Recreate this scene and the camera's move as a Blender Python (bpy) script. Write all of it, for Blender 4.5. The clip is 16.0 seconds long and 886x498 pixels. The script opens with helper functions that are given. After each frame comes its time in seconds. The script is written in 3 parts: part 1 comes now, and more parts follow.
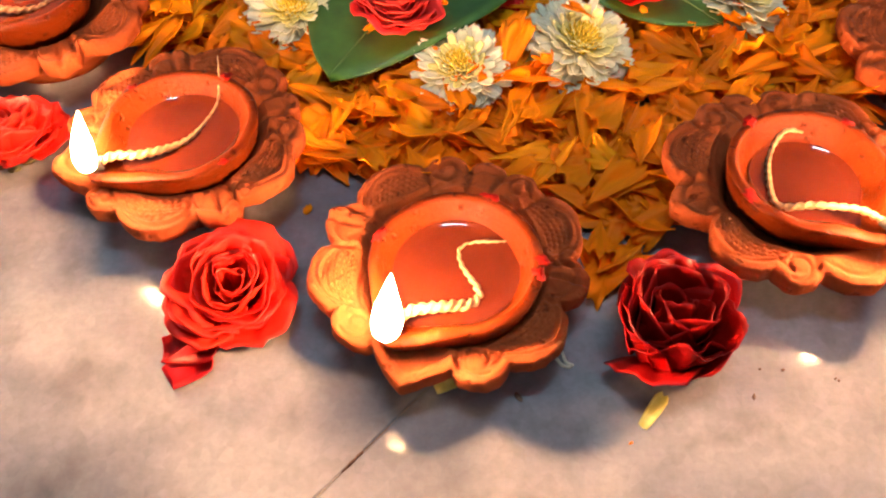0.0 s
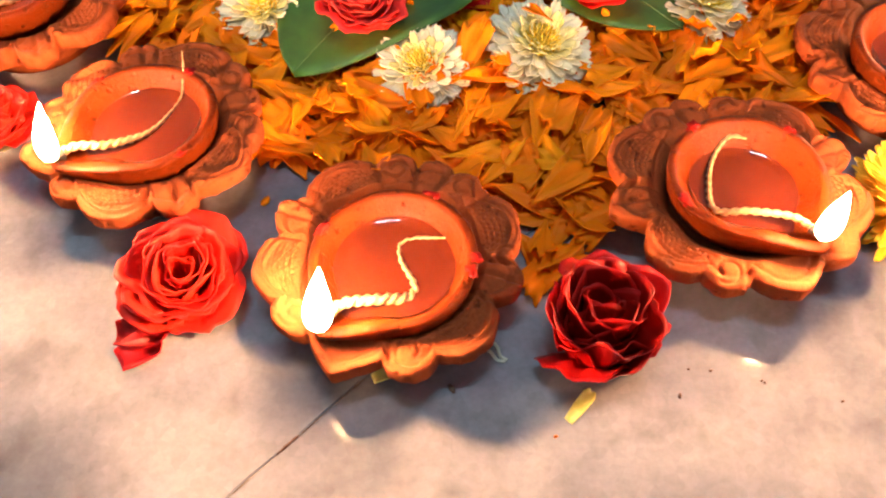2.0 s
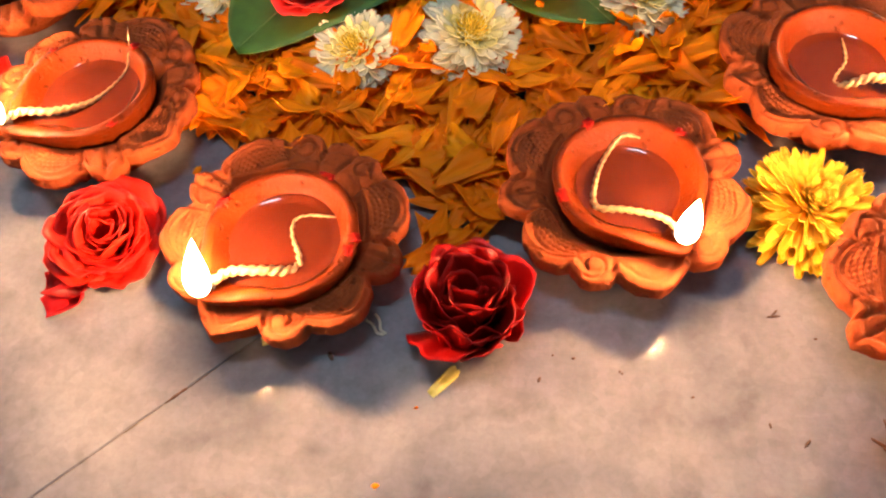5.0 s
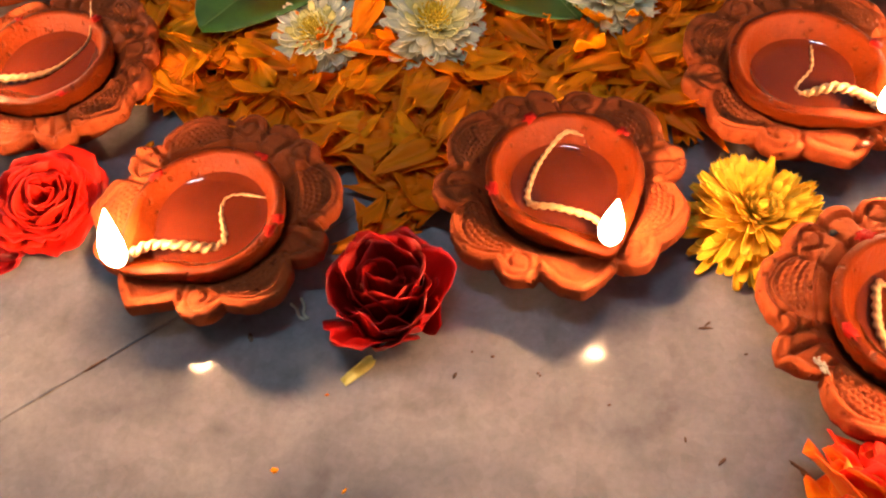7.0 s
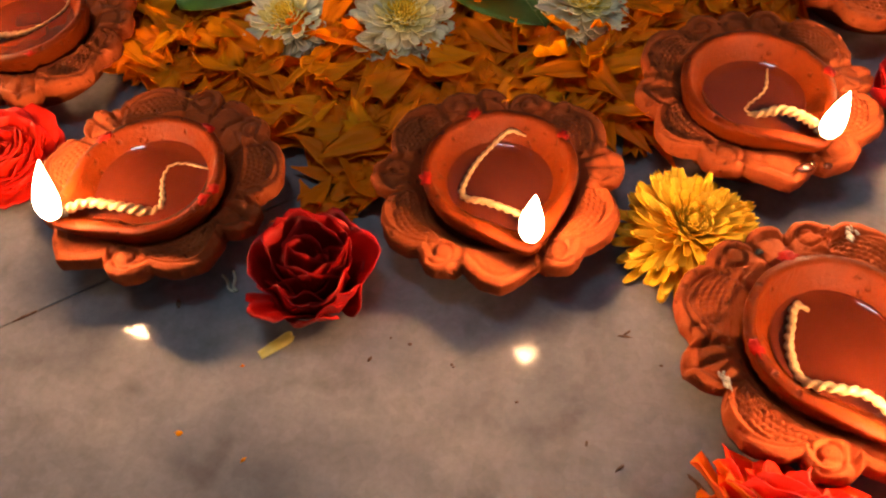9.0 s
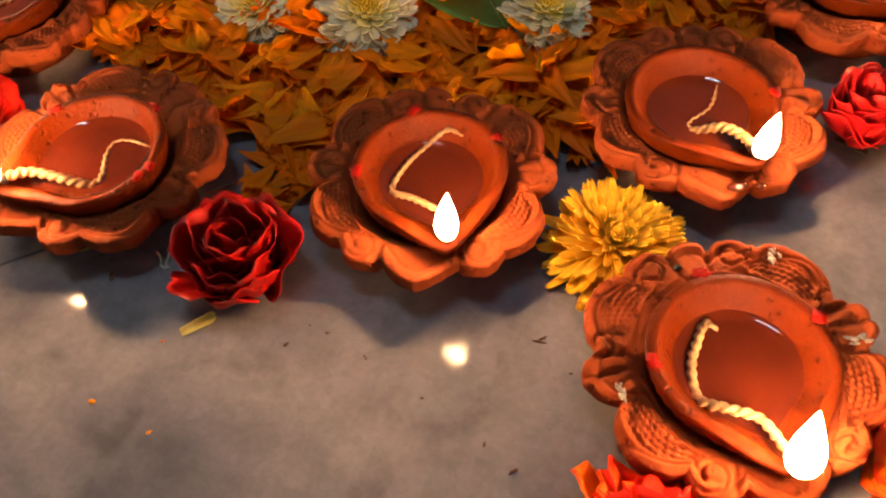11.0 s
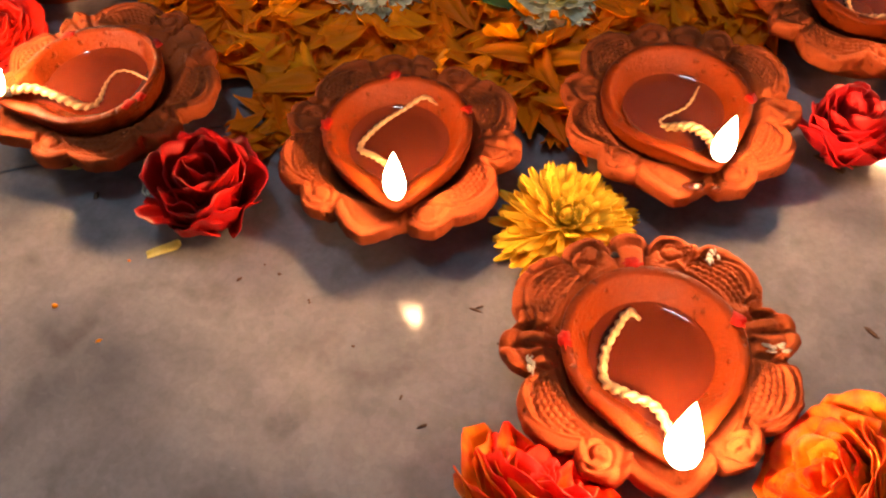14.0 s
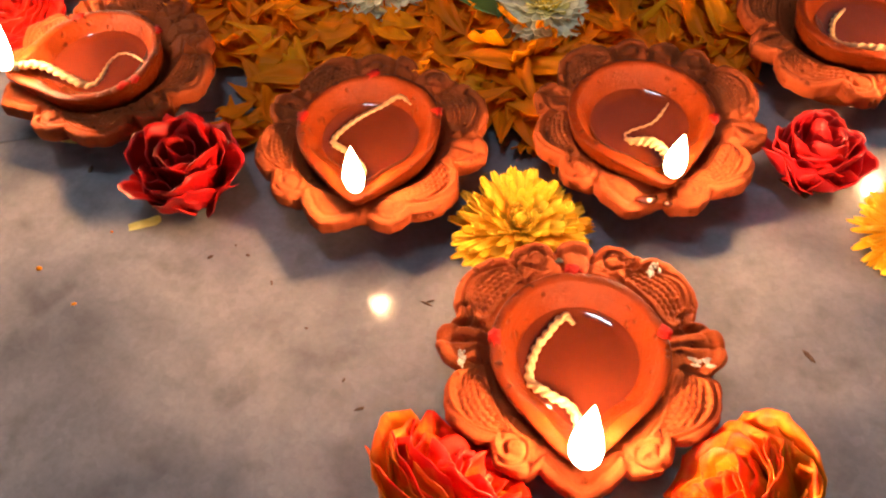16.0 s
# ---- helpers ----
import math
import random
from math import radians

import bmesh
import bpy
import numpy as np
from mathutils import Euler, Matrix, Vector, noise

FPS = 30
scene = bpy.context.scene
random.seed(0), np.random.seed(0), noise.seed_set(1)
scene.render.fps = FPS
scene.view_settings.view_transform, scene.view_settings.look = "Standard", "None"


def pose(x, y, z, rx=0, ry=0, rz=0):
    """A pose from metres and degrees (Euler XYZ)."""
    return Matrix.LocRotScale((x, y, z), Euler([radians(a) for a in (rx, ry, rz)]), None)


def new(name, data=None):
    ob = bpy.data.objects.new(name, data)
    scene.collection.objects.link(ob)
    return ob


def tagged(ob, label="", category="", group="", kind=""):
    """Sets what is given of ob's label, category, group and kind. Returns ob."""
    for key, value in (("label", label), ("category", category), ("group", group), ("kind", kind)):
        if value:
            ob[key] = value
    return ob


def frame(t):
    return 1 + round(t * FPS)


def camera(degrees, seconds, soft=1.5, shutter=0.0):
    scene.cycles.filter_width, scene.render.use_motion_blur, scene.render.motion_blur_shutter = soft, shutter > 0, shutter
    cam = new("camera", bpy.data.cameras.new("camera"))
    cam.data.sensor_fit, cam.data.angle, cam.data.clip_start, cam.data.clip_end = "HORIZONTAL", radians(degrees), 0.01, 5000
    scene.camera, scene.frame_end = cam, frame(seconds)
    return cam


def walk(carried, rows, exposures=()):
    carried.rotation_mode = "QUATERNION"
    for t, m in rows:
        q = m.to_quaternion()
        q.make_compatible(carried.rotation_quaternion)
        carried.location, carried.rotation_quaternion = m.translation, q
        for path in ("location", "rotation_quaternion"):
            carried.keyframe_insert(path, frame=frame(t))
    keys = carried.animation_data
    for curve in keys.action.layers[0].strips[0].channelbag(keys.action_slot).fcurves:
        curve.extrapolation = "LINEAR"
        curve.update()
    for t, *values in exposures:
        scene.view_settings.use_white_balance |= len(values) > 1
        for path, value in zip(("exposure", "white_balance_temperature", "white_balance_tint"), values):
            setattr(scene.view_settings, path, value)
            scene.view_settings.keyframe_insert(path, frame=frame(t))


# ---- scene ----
cam = camera(54.8, 16.0, soft=2.2)
METRES, EYE, TILT, LEAN, TURN = 0.37, 0.2933, -53.8, 0.83, 0.0
ROWS = [
    (0.0, 0.0, 0.0, 0.0, -0.0, 0.0, 0.0),
    (0.5, 0.023, -0.0095, 0.0011, 0.74, -0.53, -0.16),
    (1.0, 0.0499, -0.016, 0.0103, 1.21, -0.82, -0.41),
    (1.5, 0.0722, -0.0186, 0.0128, 1.5, -0.86, -0.87),
    (2.0, 0.0902, -0.0301, 0.0082, 1.7, -0.75, -1.54),
    (2.5, 0.1186, -0.036, 0.0156, 1.58, -1.47, -2.32),
    (3.0, 0.1405, -0.0494, 0.0252, 1.95, -1.96, -2.38),
    (5.5, 0.352, -0.0773, 0.0553, 8.09, -4.28, -5.98),
    (6.0, 0.3881, -0.071, 0.0639, 8.95, -4.09, -6.6),
    (6.5, 0.4153, -0.0465, 0.0597, 10.64, -4.24, -6.64),
    (7.0, 0.4445, -0.0389, 0.0491, 10.79, -4.11, -8.42),
    (7.5, 0.4847, -0.0336, 0.0451, 10.94, -3.9, -9.31),
    (8.0, 0.5143, -0.0254, 0.039, 11.32, -3.3, -10.65),
    (8.5, 0.53, -0.0277, 0.0377, 11.98, -3.26, -11.76),
    (9.0, 0.5609, -0.0241, 0.0348, 13.13, -3.14, -13.65),
    (11.5, 0.7025, 0.0036, 0.0707, 16.5, -4.15, -18.59),
    (12.0, 0.7233, 0.0058, 0.0727, 17.31, -4.53, -19.94),
    (12.5, 0.7546, 0.0093, 0.0745, 18.89, -5.24, -21.75),
    (13.0, 0.7748, 0.0094, 0.0752, 20.33, -5.83, -22.83),
    (13.5, 0.7953, 0.0117, 0.0806, 21.37, -6.26, -23.56),
    (14.0, 0.8233, 0.0087, 0.0901, 21.99, -6.87, -24.95),
    (14.5, 0.8483, 0.0079, 0.0863, 23.19, -7.98, -26.01),
    (15.0, 0.8759, 0.0099, 0.097, 24.34, -8.62, -26.83),
    (15.5, 0.8989, 0.003, 0.1194, 25.65, -8.82, -27.65),
    (16.0, 0.9311, 0.012, 0.1432, 26.69, -9.11, -28.75),
]
EXPOSURES = [(0.0, -0.2, 6500, 12), (3.0, 0.12, 6500, 12), (5.5, -0.5, 6550, 12), (7.0, -0.92, 6600, 12), (9.0, -1.5, 6750, 11), (12.0, -1.52, 6750, 11), (16.0, -0.88, 6600, 12)]
walk(cam, [(t, pose(0, 0, EYE, TILT, LEAN, TURN) @ pose(METRES * x, METRES * y, METRES * z, 90 + pitch, roll, yaw)) for t, x, y, z, yaw, pitch, roll in ROWS], EXPOSURES)

# ---- light ----
FLAME_STRENGTH = 2350.0
TUBE_STRENGTH = 340.0
world = bpy.data.worlds.new("world")
scene.world = world
world.use_nodes = True
world.node_tree.nodes["Background"].inputs[0].default_value = (0.5, 0.6, 0.75, 1)
world.node_tree.nodes["Background"].inputs[1].default_value = 0.05


# ---- materials ----
class Nodes:
    """A material's node tree, with short calls to add and link nodes."""

    def __init__(self, name):
        self.mat = bpy.data.materials.new(name)
        self.mat.use_nodes = True
        self.tree = self.mat.node_tree
        self.bsdf = self.tree.nodes["Principled BSDF"]
        self.out = self.tree.nodes["Material Output"]

    def add(self, kind, **values):
        node = self.tree.nodes.new(kind)
        for key, value in values.items():
            node.inputs[key].default_value = value
        return node

    def link(self, a, b):
        self.tree.links.new(a, b)

    def coords(self):
        return self.add("ShaderNodeTexCoord").outputs["Object"]

    def noise(self, scale, detail=4.0, rough=0.55, distort=0.0, at=None):
        n = self.add("ShaderNodeTexNoise", Scale=scale, Detail=detail, Roughness=rough, Distortion=distort)
        self.link(at or self.coords(), n.inputs["Vector"])
        return n.outputs["Fac"]

    def ramp(self, fac, stops):
        r = self.add("ShaderNodeValToRGB")
        el = r.color_ramp.elements
        while len(el) < len(stops):
            el.new(0.5)
        for e, (p, c) in zip(el, stops):
            e.position, e.color = p, (*c, 1)
        self.link(fac, r.inputs["Fac"])
        return r.outputs["Color"]

    def mix(self, fac, a, b, blend="MIX"):
        m = self.tree.nodes.new("ShaderNodeMix")
        m.data_type, m.blend_type = "RGBA", blend
        for k, v in ((0, fac), (6, a), (7, b)):
            if isinstance(v, (int, float)):
                m.inputs[k].default_value = v
            elif isinstance(v, tuple):
                m.inputs[k].default_value = (*v, 1)
            else:
                self.link(v, m.inputs[k])
        return m.outputs[2]

    def bump(self, height, strength, distance, below=None):
        b = self.add("ShaderNodeBump", Strength=strength, Distance=distance)
        self.link(height, b.inputs["Height"])
        if below:
            self.link(below, b.inputs["Normal"])
        return b.outputs["Normal"]

    def finish(self, color=None, rough=None, normal=None, **values):
        for key, value in values.items():
            self.bsdf.inputs[key.replace("_", " ")].default_value = value
        if isinstance(rough, (int, float)):
            self.bsdf.inputs["Roughness"].default_value = rough
        elif rough:
            self.link(rough, self.bsdf.inputs["Roughness"])
        if isinstance(color, tuple):
            self.bsdf.inputs["Base Color"].default_value = (*color, 1)
        elif color:
            self.link(color, self.bsdf.inputs["Base Color"])
        if normal:
            self.link(normal, self.bsdf.inputs["Normal"])
        return self.mat


def grey(v):
    return (v, v, v)


def marble():
    n = Nodes("polished_marble")
    place = n.add("ShaderNodeMapping", Location=(0.13, 0.31, 0.0))
    n.link(n.coords(), place.inputs["Vector"])
    at = place.outputs["Vector"]
    cloud = n.noise(14, 3, 0.5, 0.4, at)
    blot = n.noise(42, 3, 0.5, 0.3, at)
    fine = n.noise(320, 4, 0.6, 0, at)
    base = n.ramp(cloud, [(0.32, (0.151, 0.153, 0.175)), (0.46, (0.226, 0.218, 0.242)), (0.64, (0.311, 0.296, 0.320))])
    dark = n.ramp(blot, [(0.28, (0.68, 0.665, 0.65)), (0.42, (0.92, 0.92, 0.91)), (0.58, (1.0, 1.0, 1.0))])
    grain = n.ramp(fine, [(0.3, grey(0.88)), (0.62, grey(1.0))])
    cells = n.add("ShaderNodeTexVoronoi", Scale=210.0, Randomness=1.0)
    n.link(at, cells.inputs["Vector"])
    crystal = n.ramp(cells.outputs["Color"], [(0.15, grey(0.90)), (0.8, grey(1.04))])
    color = n.mix(1.0, n.mix(0.9, base, dark, "MULTIPLY"), grain, "MULTIPLY")
    color = n.mix(0.7, color, crystal, "MULTIPLY")
    rough = n.ramp(blot, [(0.3, grey(0.16)), (0.7, grey(0.08))])
    bump = n.bump(n.noise(160, 3, 0.5, 0, at), 0.10, 0.0010)
    return n.finish(color, rough, n.bump(cloud, 0.12, 0.004, bump), Specular_IOR_Level=0.17)


def clay(name, dark, light, gloss=0.62, shine=0.2):
    n = Nodes(name)
    at = n.coords()
    mott = n.noise(55, 5, 0.6, 0.2, at)
    fine = n.noise(700, 5, 0.7, 0, at)
    pits = n.noise(230, 2, 0.5, 0, at)
    sand = n.noise(420, 3, 0.6, 0, at)
    color = n.mix(0.30, n.ramp(mott, [(0.3, dark), (0.68, light)]), n.ramp(fine, [(0.3, grey(0.5)), (0.65, grey(1.0))]), "MULTIPLY")
    color = n.mix(0.8, color, n.ramp(pits, [(0.27, grey(0.42)), (0.36, grey(1.0))]), "MULTIPLY")
    rough = n.ramp(mott, [(0.35, grey(gloss - 0.12)), (0.65, grey(gloss + 0.15))])
    b1 = n.bump(fine, 0.4, 0.0010)
    b2 = n.bump(n.ramp(pits, [(0.26, grey(0.0)), (0.38, grey(1.0))]), 0.7, 0.0010, b1)
    return n.finish(color, rough, n.bump(sand, 0.35, 0.0012, b2), Specular_IOR_Level=shine)


def petal(name, stops, rough=0.45, sheen=0.25, through_light=0.12, vein=900, shine=0.3):
    """A petal: its colours run from one to the other by chance of the piece, with veins and a little light through it."""
    n = Nodes(name)
    info = n.add("ShaderNodeObjectInfo")
    at = n.coords()
    pick = n.ramp(info.outputs["Random"], stops)
    blot = n.noise(110, 4, 0.6, 0, at)
    color = n.mix(0.2, pick, n.ramp(blot, [(0.3, grey(0.72)), (0.6, grey(1.0))]), "MULTIPLY")
    stretch = n.add("ShaderNodeMapping")
    stretch.inputs["Scale"].default_value = (0.12, 1, 1)
    n.link(at, stretch.inputs["Vector"])
    veins = n.noise(vein, 3, 0.6, 0, stretch.outputs["Vector"])
    n.finish(color, rough, n.bump(veins, 0.3, 0.0007), Sheen_Weight=sheen * 0.1, Specular_IOR_Level=shine)
    lucent = n.add("ShaderNodeBsdfTranslucent")
    n.link(color, lucent.inputs["Color"])
    both = n.add("ShaderNodeMixShader", Fac=through_light)
    n.link(n.bsdf.outputs[0], both.inputs[1])
    n.link(lucent.outputs[0], both.inputs[2])
    n.link(both.outputs[0], n.out.inputs["Surface"])
    return n.mat


def two_tone_petal(name, base, tip, low, high):
    """A petal whose colour changes along its height on the flower."""
    n = Nodes(name)
    at = n.coords()
    split = n.add("ShaderNodeSeparateXYZ")
    n.link(at, split.inputs[0])
    rng = n.add("ShaderNodeMapRange")
    rng.inputs["From Min"].default_value, rng.inputs["From Max"].default_value = low, high
    wob = n.add("ShaderNodeMath")
    wob.operation = "MULTIPLY_ADD"
    wob.inputs[1].default_value, wob.inputs[2].default_value = 0.022, -0.011
    n.link(n.noise(140, 3, 0.6, 0.5, at), wob.inputs[0])
    tot = n.add("ShaderNodeMath")
    n.link(split.outputs["Z"], tot.inputs[0])
    n.link(wob.outputs[0], tot.inputs[1])
    n.link(tot.outputs[0], rng.inputs["Value"])
    color = n.mix(rng.outputs["Result"], base, tip)
    n.finish(color, 0.5, n.bump(n.noise(420, 3, 0.6, 0, at), 0.2, 0.0006), Specular_IOR_Level=0.2)
    lucent = n.add("ShaderNodeBsdfTranslucent")
    n.link(color, lucent.inputs["Color"])
    both = n.add("ShaderNodeMixShader", Fac=0.3)
    n.link(n.bsdf.outputs[0], both.inputs[1])
    n.link(lucent.outputs[0], both.inputs[2])
    n.link(both.outputs[0], n.out.inputs["Surface"])
    return n.mat


def oil():
    n = Nodes("mustard_oil")
    swirl = n.noise(45, 2, 0.5)
    ripple = n.bump(n.noise(60, 2, 0.5), 0.05, 0.002)
    return n.finish(n.ramp(swirl, [(0.3, (0.058, 0.0085, 0.0024)), (0.7, (0.074, 0.0115, 0.003))]), 0.03, ripple, IOR=1.47, Specular_IOR_Level=0.5)


def glow(name, color, strength):
    n = Nodes(name)
    return n.finish((0, 0, 0), 0.5, None, Emission_Color=(*color, 1), Emission_Strength=strength)


def fire(name, color, strength):
    """Fire that is hottest in a short core above the wick and fades to its foot and tip."""
    n = Nodes(name)
    split = n.add("ShaderNodeSeparateXYZ")
    n.link(n.coords(), split.inputs[0])
    rise = n.add("ShaderNodeMapRange")
    rise.inputs["From Min"].default_value, rise.inputs["From Max"].default_value = 0.0, 0.030
    n.link(split.outputs["Z"], rise.inputs["Value"])
    core = n.ramp(rise.outputs["Result"], [(0.0, grey(0.03)), (0.22, grey(0.12)), (0.42, grey(1.0)), (0.58, grey(0.8)), (0.75, grey(0.12)), (1.0, grey(0.04))])
    power = n.add("ShaderNodeMath")
    power.operation = "MULTIPLY"
    power.inputs[1].default_value = strength
    n.link(core, power.inputs[0])
    n.link(power.outputs[0], n.bsdf.inputs["Emission Strength"])
    return n.finish((0, 0, 0), 0.5, None, Emission_Color=(*color, 1))


def plain(name, c1, c2, scale=300, rough=0.6, bump=0.3, **values):
    n = Nodes(name)
    f = n.noise(scale, 4, 0.6)
    return n.finish(n.ramp(f, [(0.3, c1), (0.7, c2)]), rough, n.bump(f, bump, 0.0006), **values)


def green_leaf():
    n = Nodes("leaf_green")
    at = n.coords()
    wave = n.add("ShaderNodeTexWave", Scale=14.0, Distortion=2.5, Detail=2.0)
    n.link(at, wave.inputs["Vector"])
    blot = n.noise(60, 5, 0.6, 0, at)
    color = n.mix(0.4, n.ramp(blot, [(0.3, (0.024, 0.085, 0.010)), (0.7, (0.05, 0.15, 0.018))]), n.ramp(wave.outputs["Fac"], [(0.0, grey(0.75)), (0.5, grey(1.0))]), "MULTIPLY")
    return n.finish(color, 0.5, n.bump(wave.outputs["Fac"], 0.12, 0.0012, n.bump(n.noise(500, 3, 0.5, 0, at), 0.15, 0.0004)))


MARBLE = marble()
CLAY_PLATE = clay("fired_clay", (0.25, 0.048, 0.0125), (0.36, 0.074, 0.020), 0.70, 0.07)
CLAY_CUP = clay("oiled_clay", (0.100, 0.0125, 0.0012), (0.145, 0.0195, 0.0018), 0.42, 0.08)
OIL = oil()
FLAME = fire("flame_fire", (1.0, 0.56, 0.27), FLAME_STRENGTH)
TUBE = glow("tube_glow", (0.60, 0.84, 1.0), TUBE_STRENGTH)
COTTON = plain("oiled_cotton", (0.28, 0.14, 0.055), (0.44, 0.27, 0.12), 900, 0.6)
# charred wick ends, and the painted shade of a plate's hole
SOOT_AND_SHADE = plain("burnt_cotton_and_hole_shade", (0.012, 0.009, 0.007), (0.05, 0.035, 0.025), 900, 0.8)
VERMILION = plain("vermilion", (0.20, 0.003, 0.002), (0.33, 0.008, 0.003), 700, 0.6, 0.3, Specular_IOR_Level=0.1)
MARIGOLD = petal("marigold_petal", [(0.0, (0.98, 0.22, 0.001)), (0.5, (0.98, 0.275, 0.002)), (1.0, (0.98, 0.36, 0.003))], 0.5, 0.0, 0.16, 900, 0.14)
ROSE_RED = petal("rose_red", [(0.0, (0.68, 0.009, 0.004)), (1.0, (0.82, 0.022, 0.008))], 0.52, 0.0, 0.08, 900, 0.2)
ROSE_DARK = petal("rose_dark", [(0.0, (0.26, 0.0025, 0.0025)), (1.0, (0.44, 0.006, 0.0045))], 0.4, 0.0, 0.08, 900, 0.22)
ROSE_CORAL = petal("rose_coral", [(0.0, (0.72, 0.03, 0.025)), (1.0, (0.82, 0.06, 0.045))], 0.42, 0.0, 0.08, 900, 0.2)
ROSE_CRIMSON = petal("rose_crimson", [(0.0, (0.56, 0.006, 0.010)), (1.0, (0.72, 0.02, 0.018))], 0.45, 0.0, 0.08, 900, 0.2)
ROSE_FLAME = two_tone_petal("rose_flame", (0.92, 0.28, 0.010), (0.88, 0.016, 0.004), 0.014, 0.030)
MUM_WHITE = petal("mum_white", [(0.0, (0.94, 0.90, 0.66)), (1.0, (0.95, 0.92, 0.74))], 0.55, 0.0, 0.22, 900, 0.15)
MUM_CREAM = petal("mum_cream", [(0.0, (0.90, 0.82, 0.30)), (1.0, (0.92, 0.88, 0.52))], 0.5, 0.0, 0.3, 900, 0.15)
MUM_YELLOW = petal("mum_yellow", [(0.0, (0.98, 0.50, 0.02)), (1.0, (0.98, 0.63, 0.05))], 0.5, 0.0, 0.28, 900, 0.15)
MUM_HEART = petal("mum_heart", [(0.0, (0.84, 0.56, 0.03)), (1.0, (0.88, 0.70, 0.08))], 0.5, 0.2, 0.2)
LEAF = green_leaf()
SEPAL = plain("dry_sepal", (0.06, 0.05, 0.02), (0.14, 0.10, 0.04), 400, 0.6)
DRY = plain("dry_crumb", (0.05, 0.025, 0.015), (0.16, 0.08, 0.045), 900, 0.8)
ASH = plain("pale_ash", (0.22, 0.15, 0.11), (0.50, 0.45, 0.39), 1500, 0.8)
STEM = plain("pale_stem", (0.50, 0.47, 0.36), (0.66, 0.62, 0.50), 900, 0.6)
PALE_YELLOW = plain("pale_yellow_petal", (0.62, 0.50, 0.08), (0.74, 0.64, 0.2), 300, 0.5)
GROUT = plain("dark_grout", (0.09, 0.040, 0.022), (0.30, 0.26, 0.22), 130, 0.9)
PAINT = plain("wall_paint", (0.72, 0.72, 0.70), (0.78, 0.78, 0.76), 3, 0.8, 0.05)
CEILING_PAINT = plain("ceiling_paint", (0.70, 0.70, 0.69), (0.76, 0.76, 0.75), 3, 0.8, 0.05)


# ---- mesh helpers ----
def mesh_of(name, verts, faces, mat, smooth=True):
    me = bpy.data.meshes.new(name)
    me.from_pydata(np.asarray(verts, float).tolist(), [], [tuple(int(i) for i in f) for f in faces])
    if smooth:
        me.polygons.foreach_set("use_smooth", [True] * len(me.polygons))
    me.materials.append(mat)
    me.update()
    return me


def part(name, me, parent=None, label="", at=None):
    ob = new(name, me)
    ob.parent = parent
    if at is not None:
        ob.matrix_basis = at
    return tagged(ob, label)


def thing(name, label, category, group="", kind="", at=None, me=None):
    ob = new(name, me)
    if at is not None:
        ob.matrix_basis = at
    return tagged(ob, label, category, group, kind)


def grid_faces(nu, nv, wrap=False, start=0):
    """Quads of a grid of nu by nv points, stored row by row; wrap joins the last row to the first."""
    out = []
    for i in range(nu if wrap else nu - 1):
        a, b = start + i * nv, start + ((i + 1) % nu) * nv
        out += [(a + j, b + j, b + j + 1, a + j + 1) for j in range(nv - 1)]
    return out


def sheet(points, thick):
    """A closed shell of some thickness about a grid of points (nu, nv, 3)."""
    p = np.asarray(points, float)
    nu, nv, _ = p.shape
    n = np.cross(np.gradient(p, axis=0), np.gradient(p, axis=1))
    n /= np.maximum(np.linalg.norm(n, axis=2, keepdims=True), 1e-9)
    verts = np.concatenate([(p + n * thick / 2).reshape(-1, 3), (p - n * thick / 2).reshape(-1, 3)])
    k = nu * nv
    faces = grid_faces(nu, nv)
    faces += [tuple(reversed([i + k for i in f])) for f in grid_faces(nu, nv)]
    rim = [i * nv for i in range(nu)] + [(nu - 1) * nv + j for j in range(1, nv)] + [i * nv + nv - 1 for i in range(nu - 2, -1, -1)] + list(range(nv - 2, 0, -1))
    faces += [(a, a + k, b + k, b) for a, b in zip(rim, rim[1:] + rim[:1])]
    return verts, faces


def lump(size, seed, n=8, m=6, rough=0.2):
    """A small uneven closed lump."""
    r = np.random.RandomState(seed)
    verts = [(0, 0, size[2] / 2)]
    for j in range(1, m):
        for i in range(n):
            a, b = 2 * math.pi * i / n, math.pi * j / m
            k = 1 + rough * (r.rand() - 0.5) * 2
            verts.append((k * size[0] / 2 * math.sin(b) * math.cos(a), k * size[1] / 2 * math.sin(b) * math.sin(a), k * size[2] / 2 * math.cos(b)))
    verts.append((0, 0, -size[2] / 2))
    faces = [(0, 1 + i, 1 + (i + 1) % n) for i in range(n)]
    for j in range(m - 2):
        a = 1 + j * n
        faces += [(a + i, a + n + i, a + n + (i + 1) % n, a + (i + 1) % n) for i in range(n)]
    last, a = len(verts) - 1, 1 + (m - 2) * n
    faces += [(a + i, last, a + (i + 1) % n) for i in range(n)]
    return verts, faces


def spline(points, n):
    """n points along a smooth line through the given ones."""
    p = np.asarray(points, float)
    p = np.vstack([2 * p[0] - p[1], p, 2 * p[-1] - p[-2]])
    out = []
    for s in np.linspace(0, len(p) - 3 - 1e-6, n):
        i, f = int(s), s - int(s)
        a, b, c, d = p[i:i + 4]
        out.append(0.5 * (2 * b + (c - a) * f + (2 * a - 5 * b + 4 * c - d) * f * f + (3 * b - a - 3 * c + d) * f ** 3))
    return np.array(out)


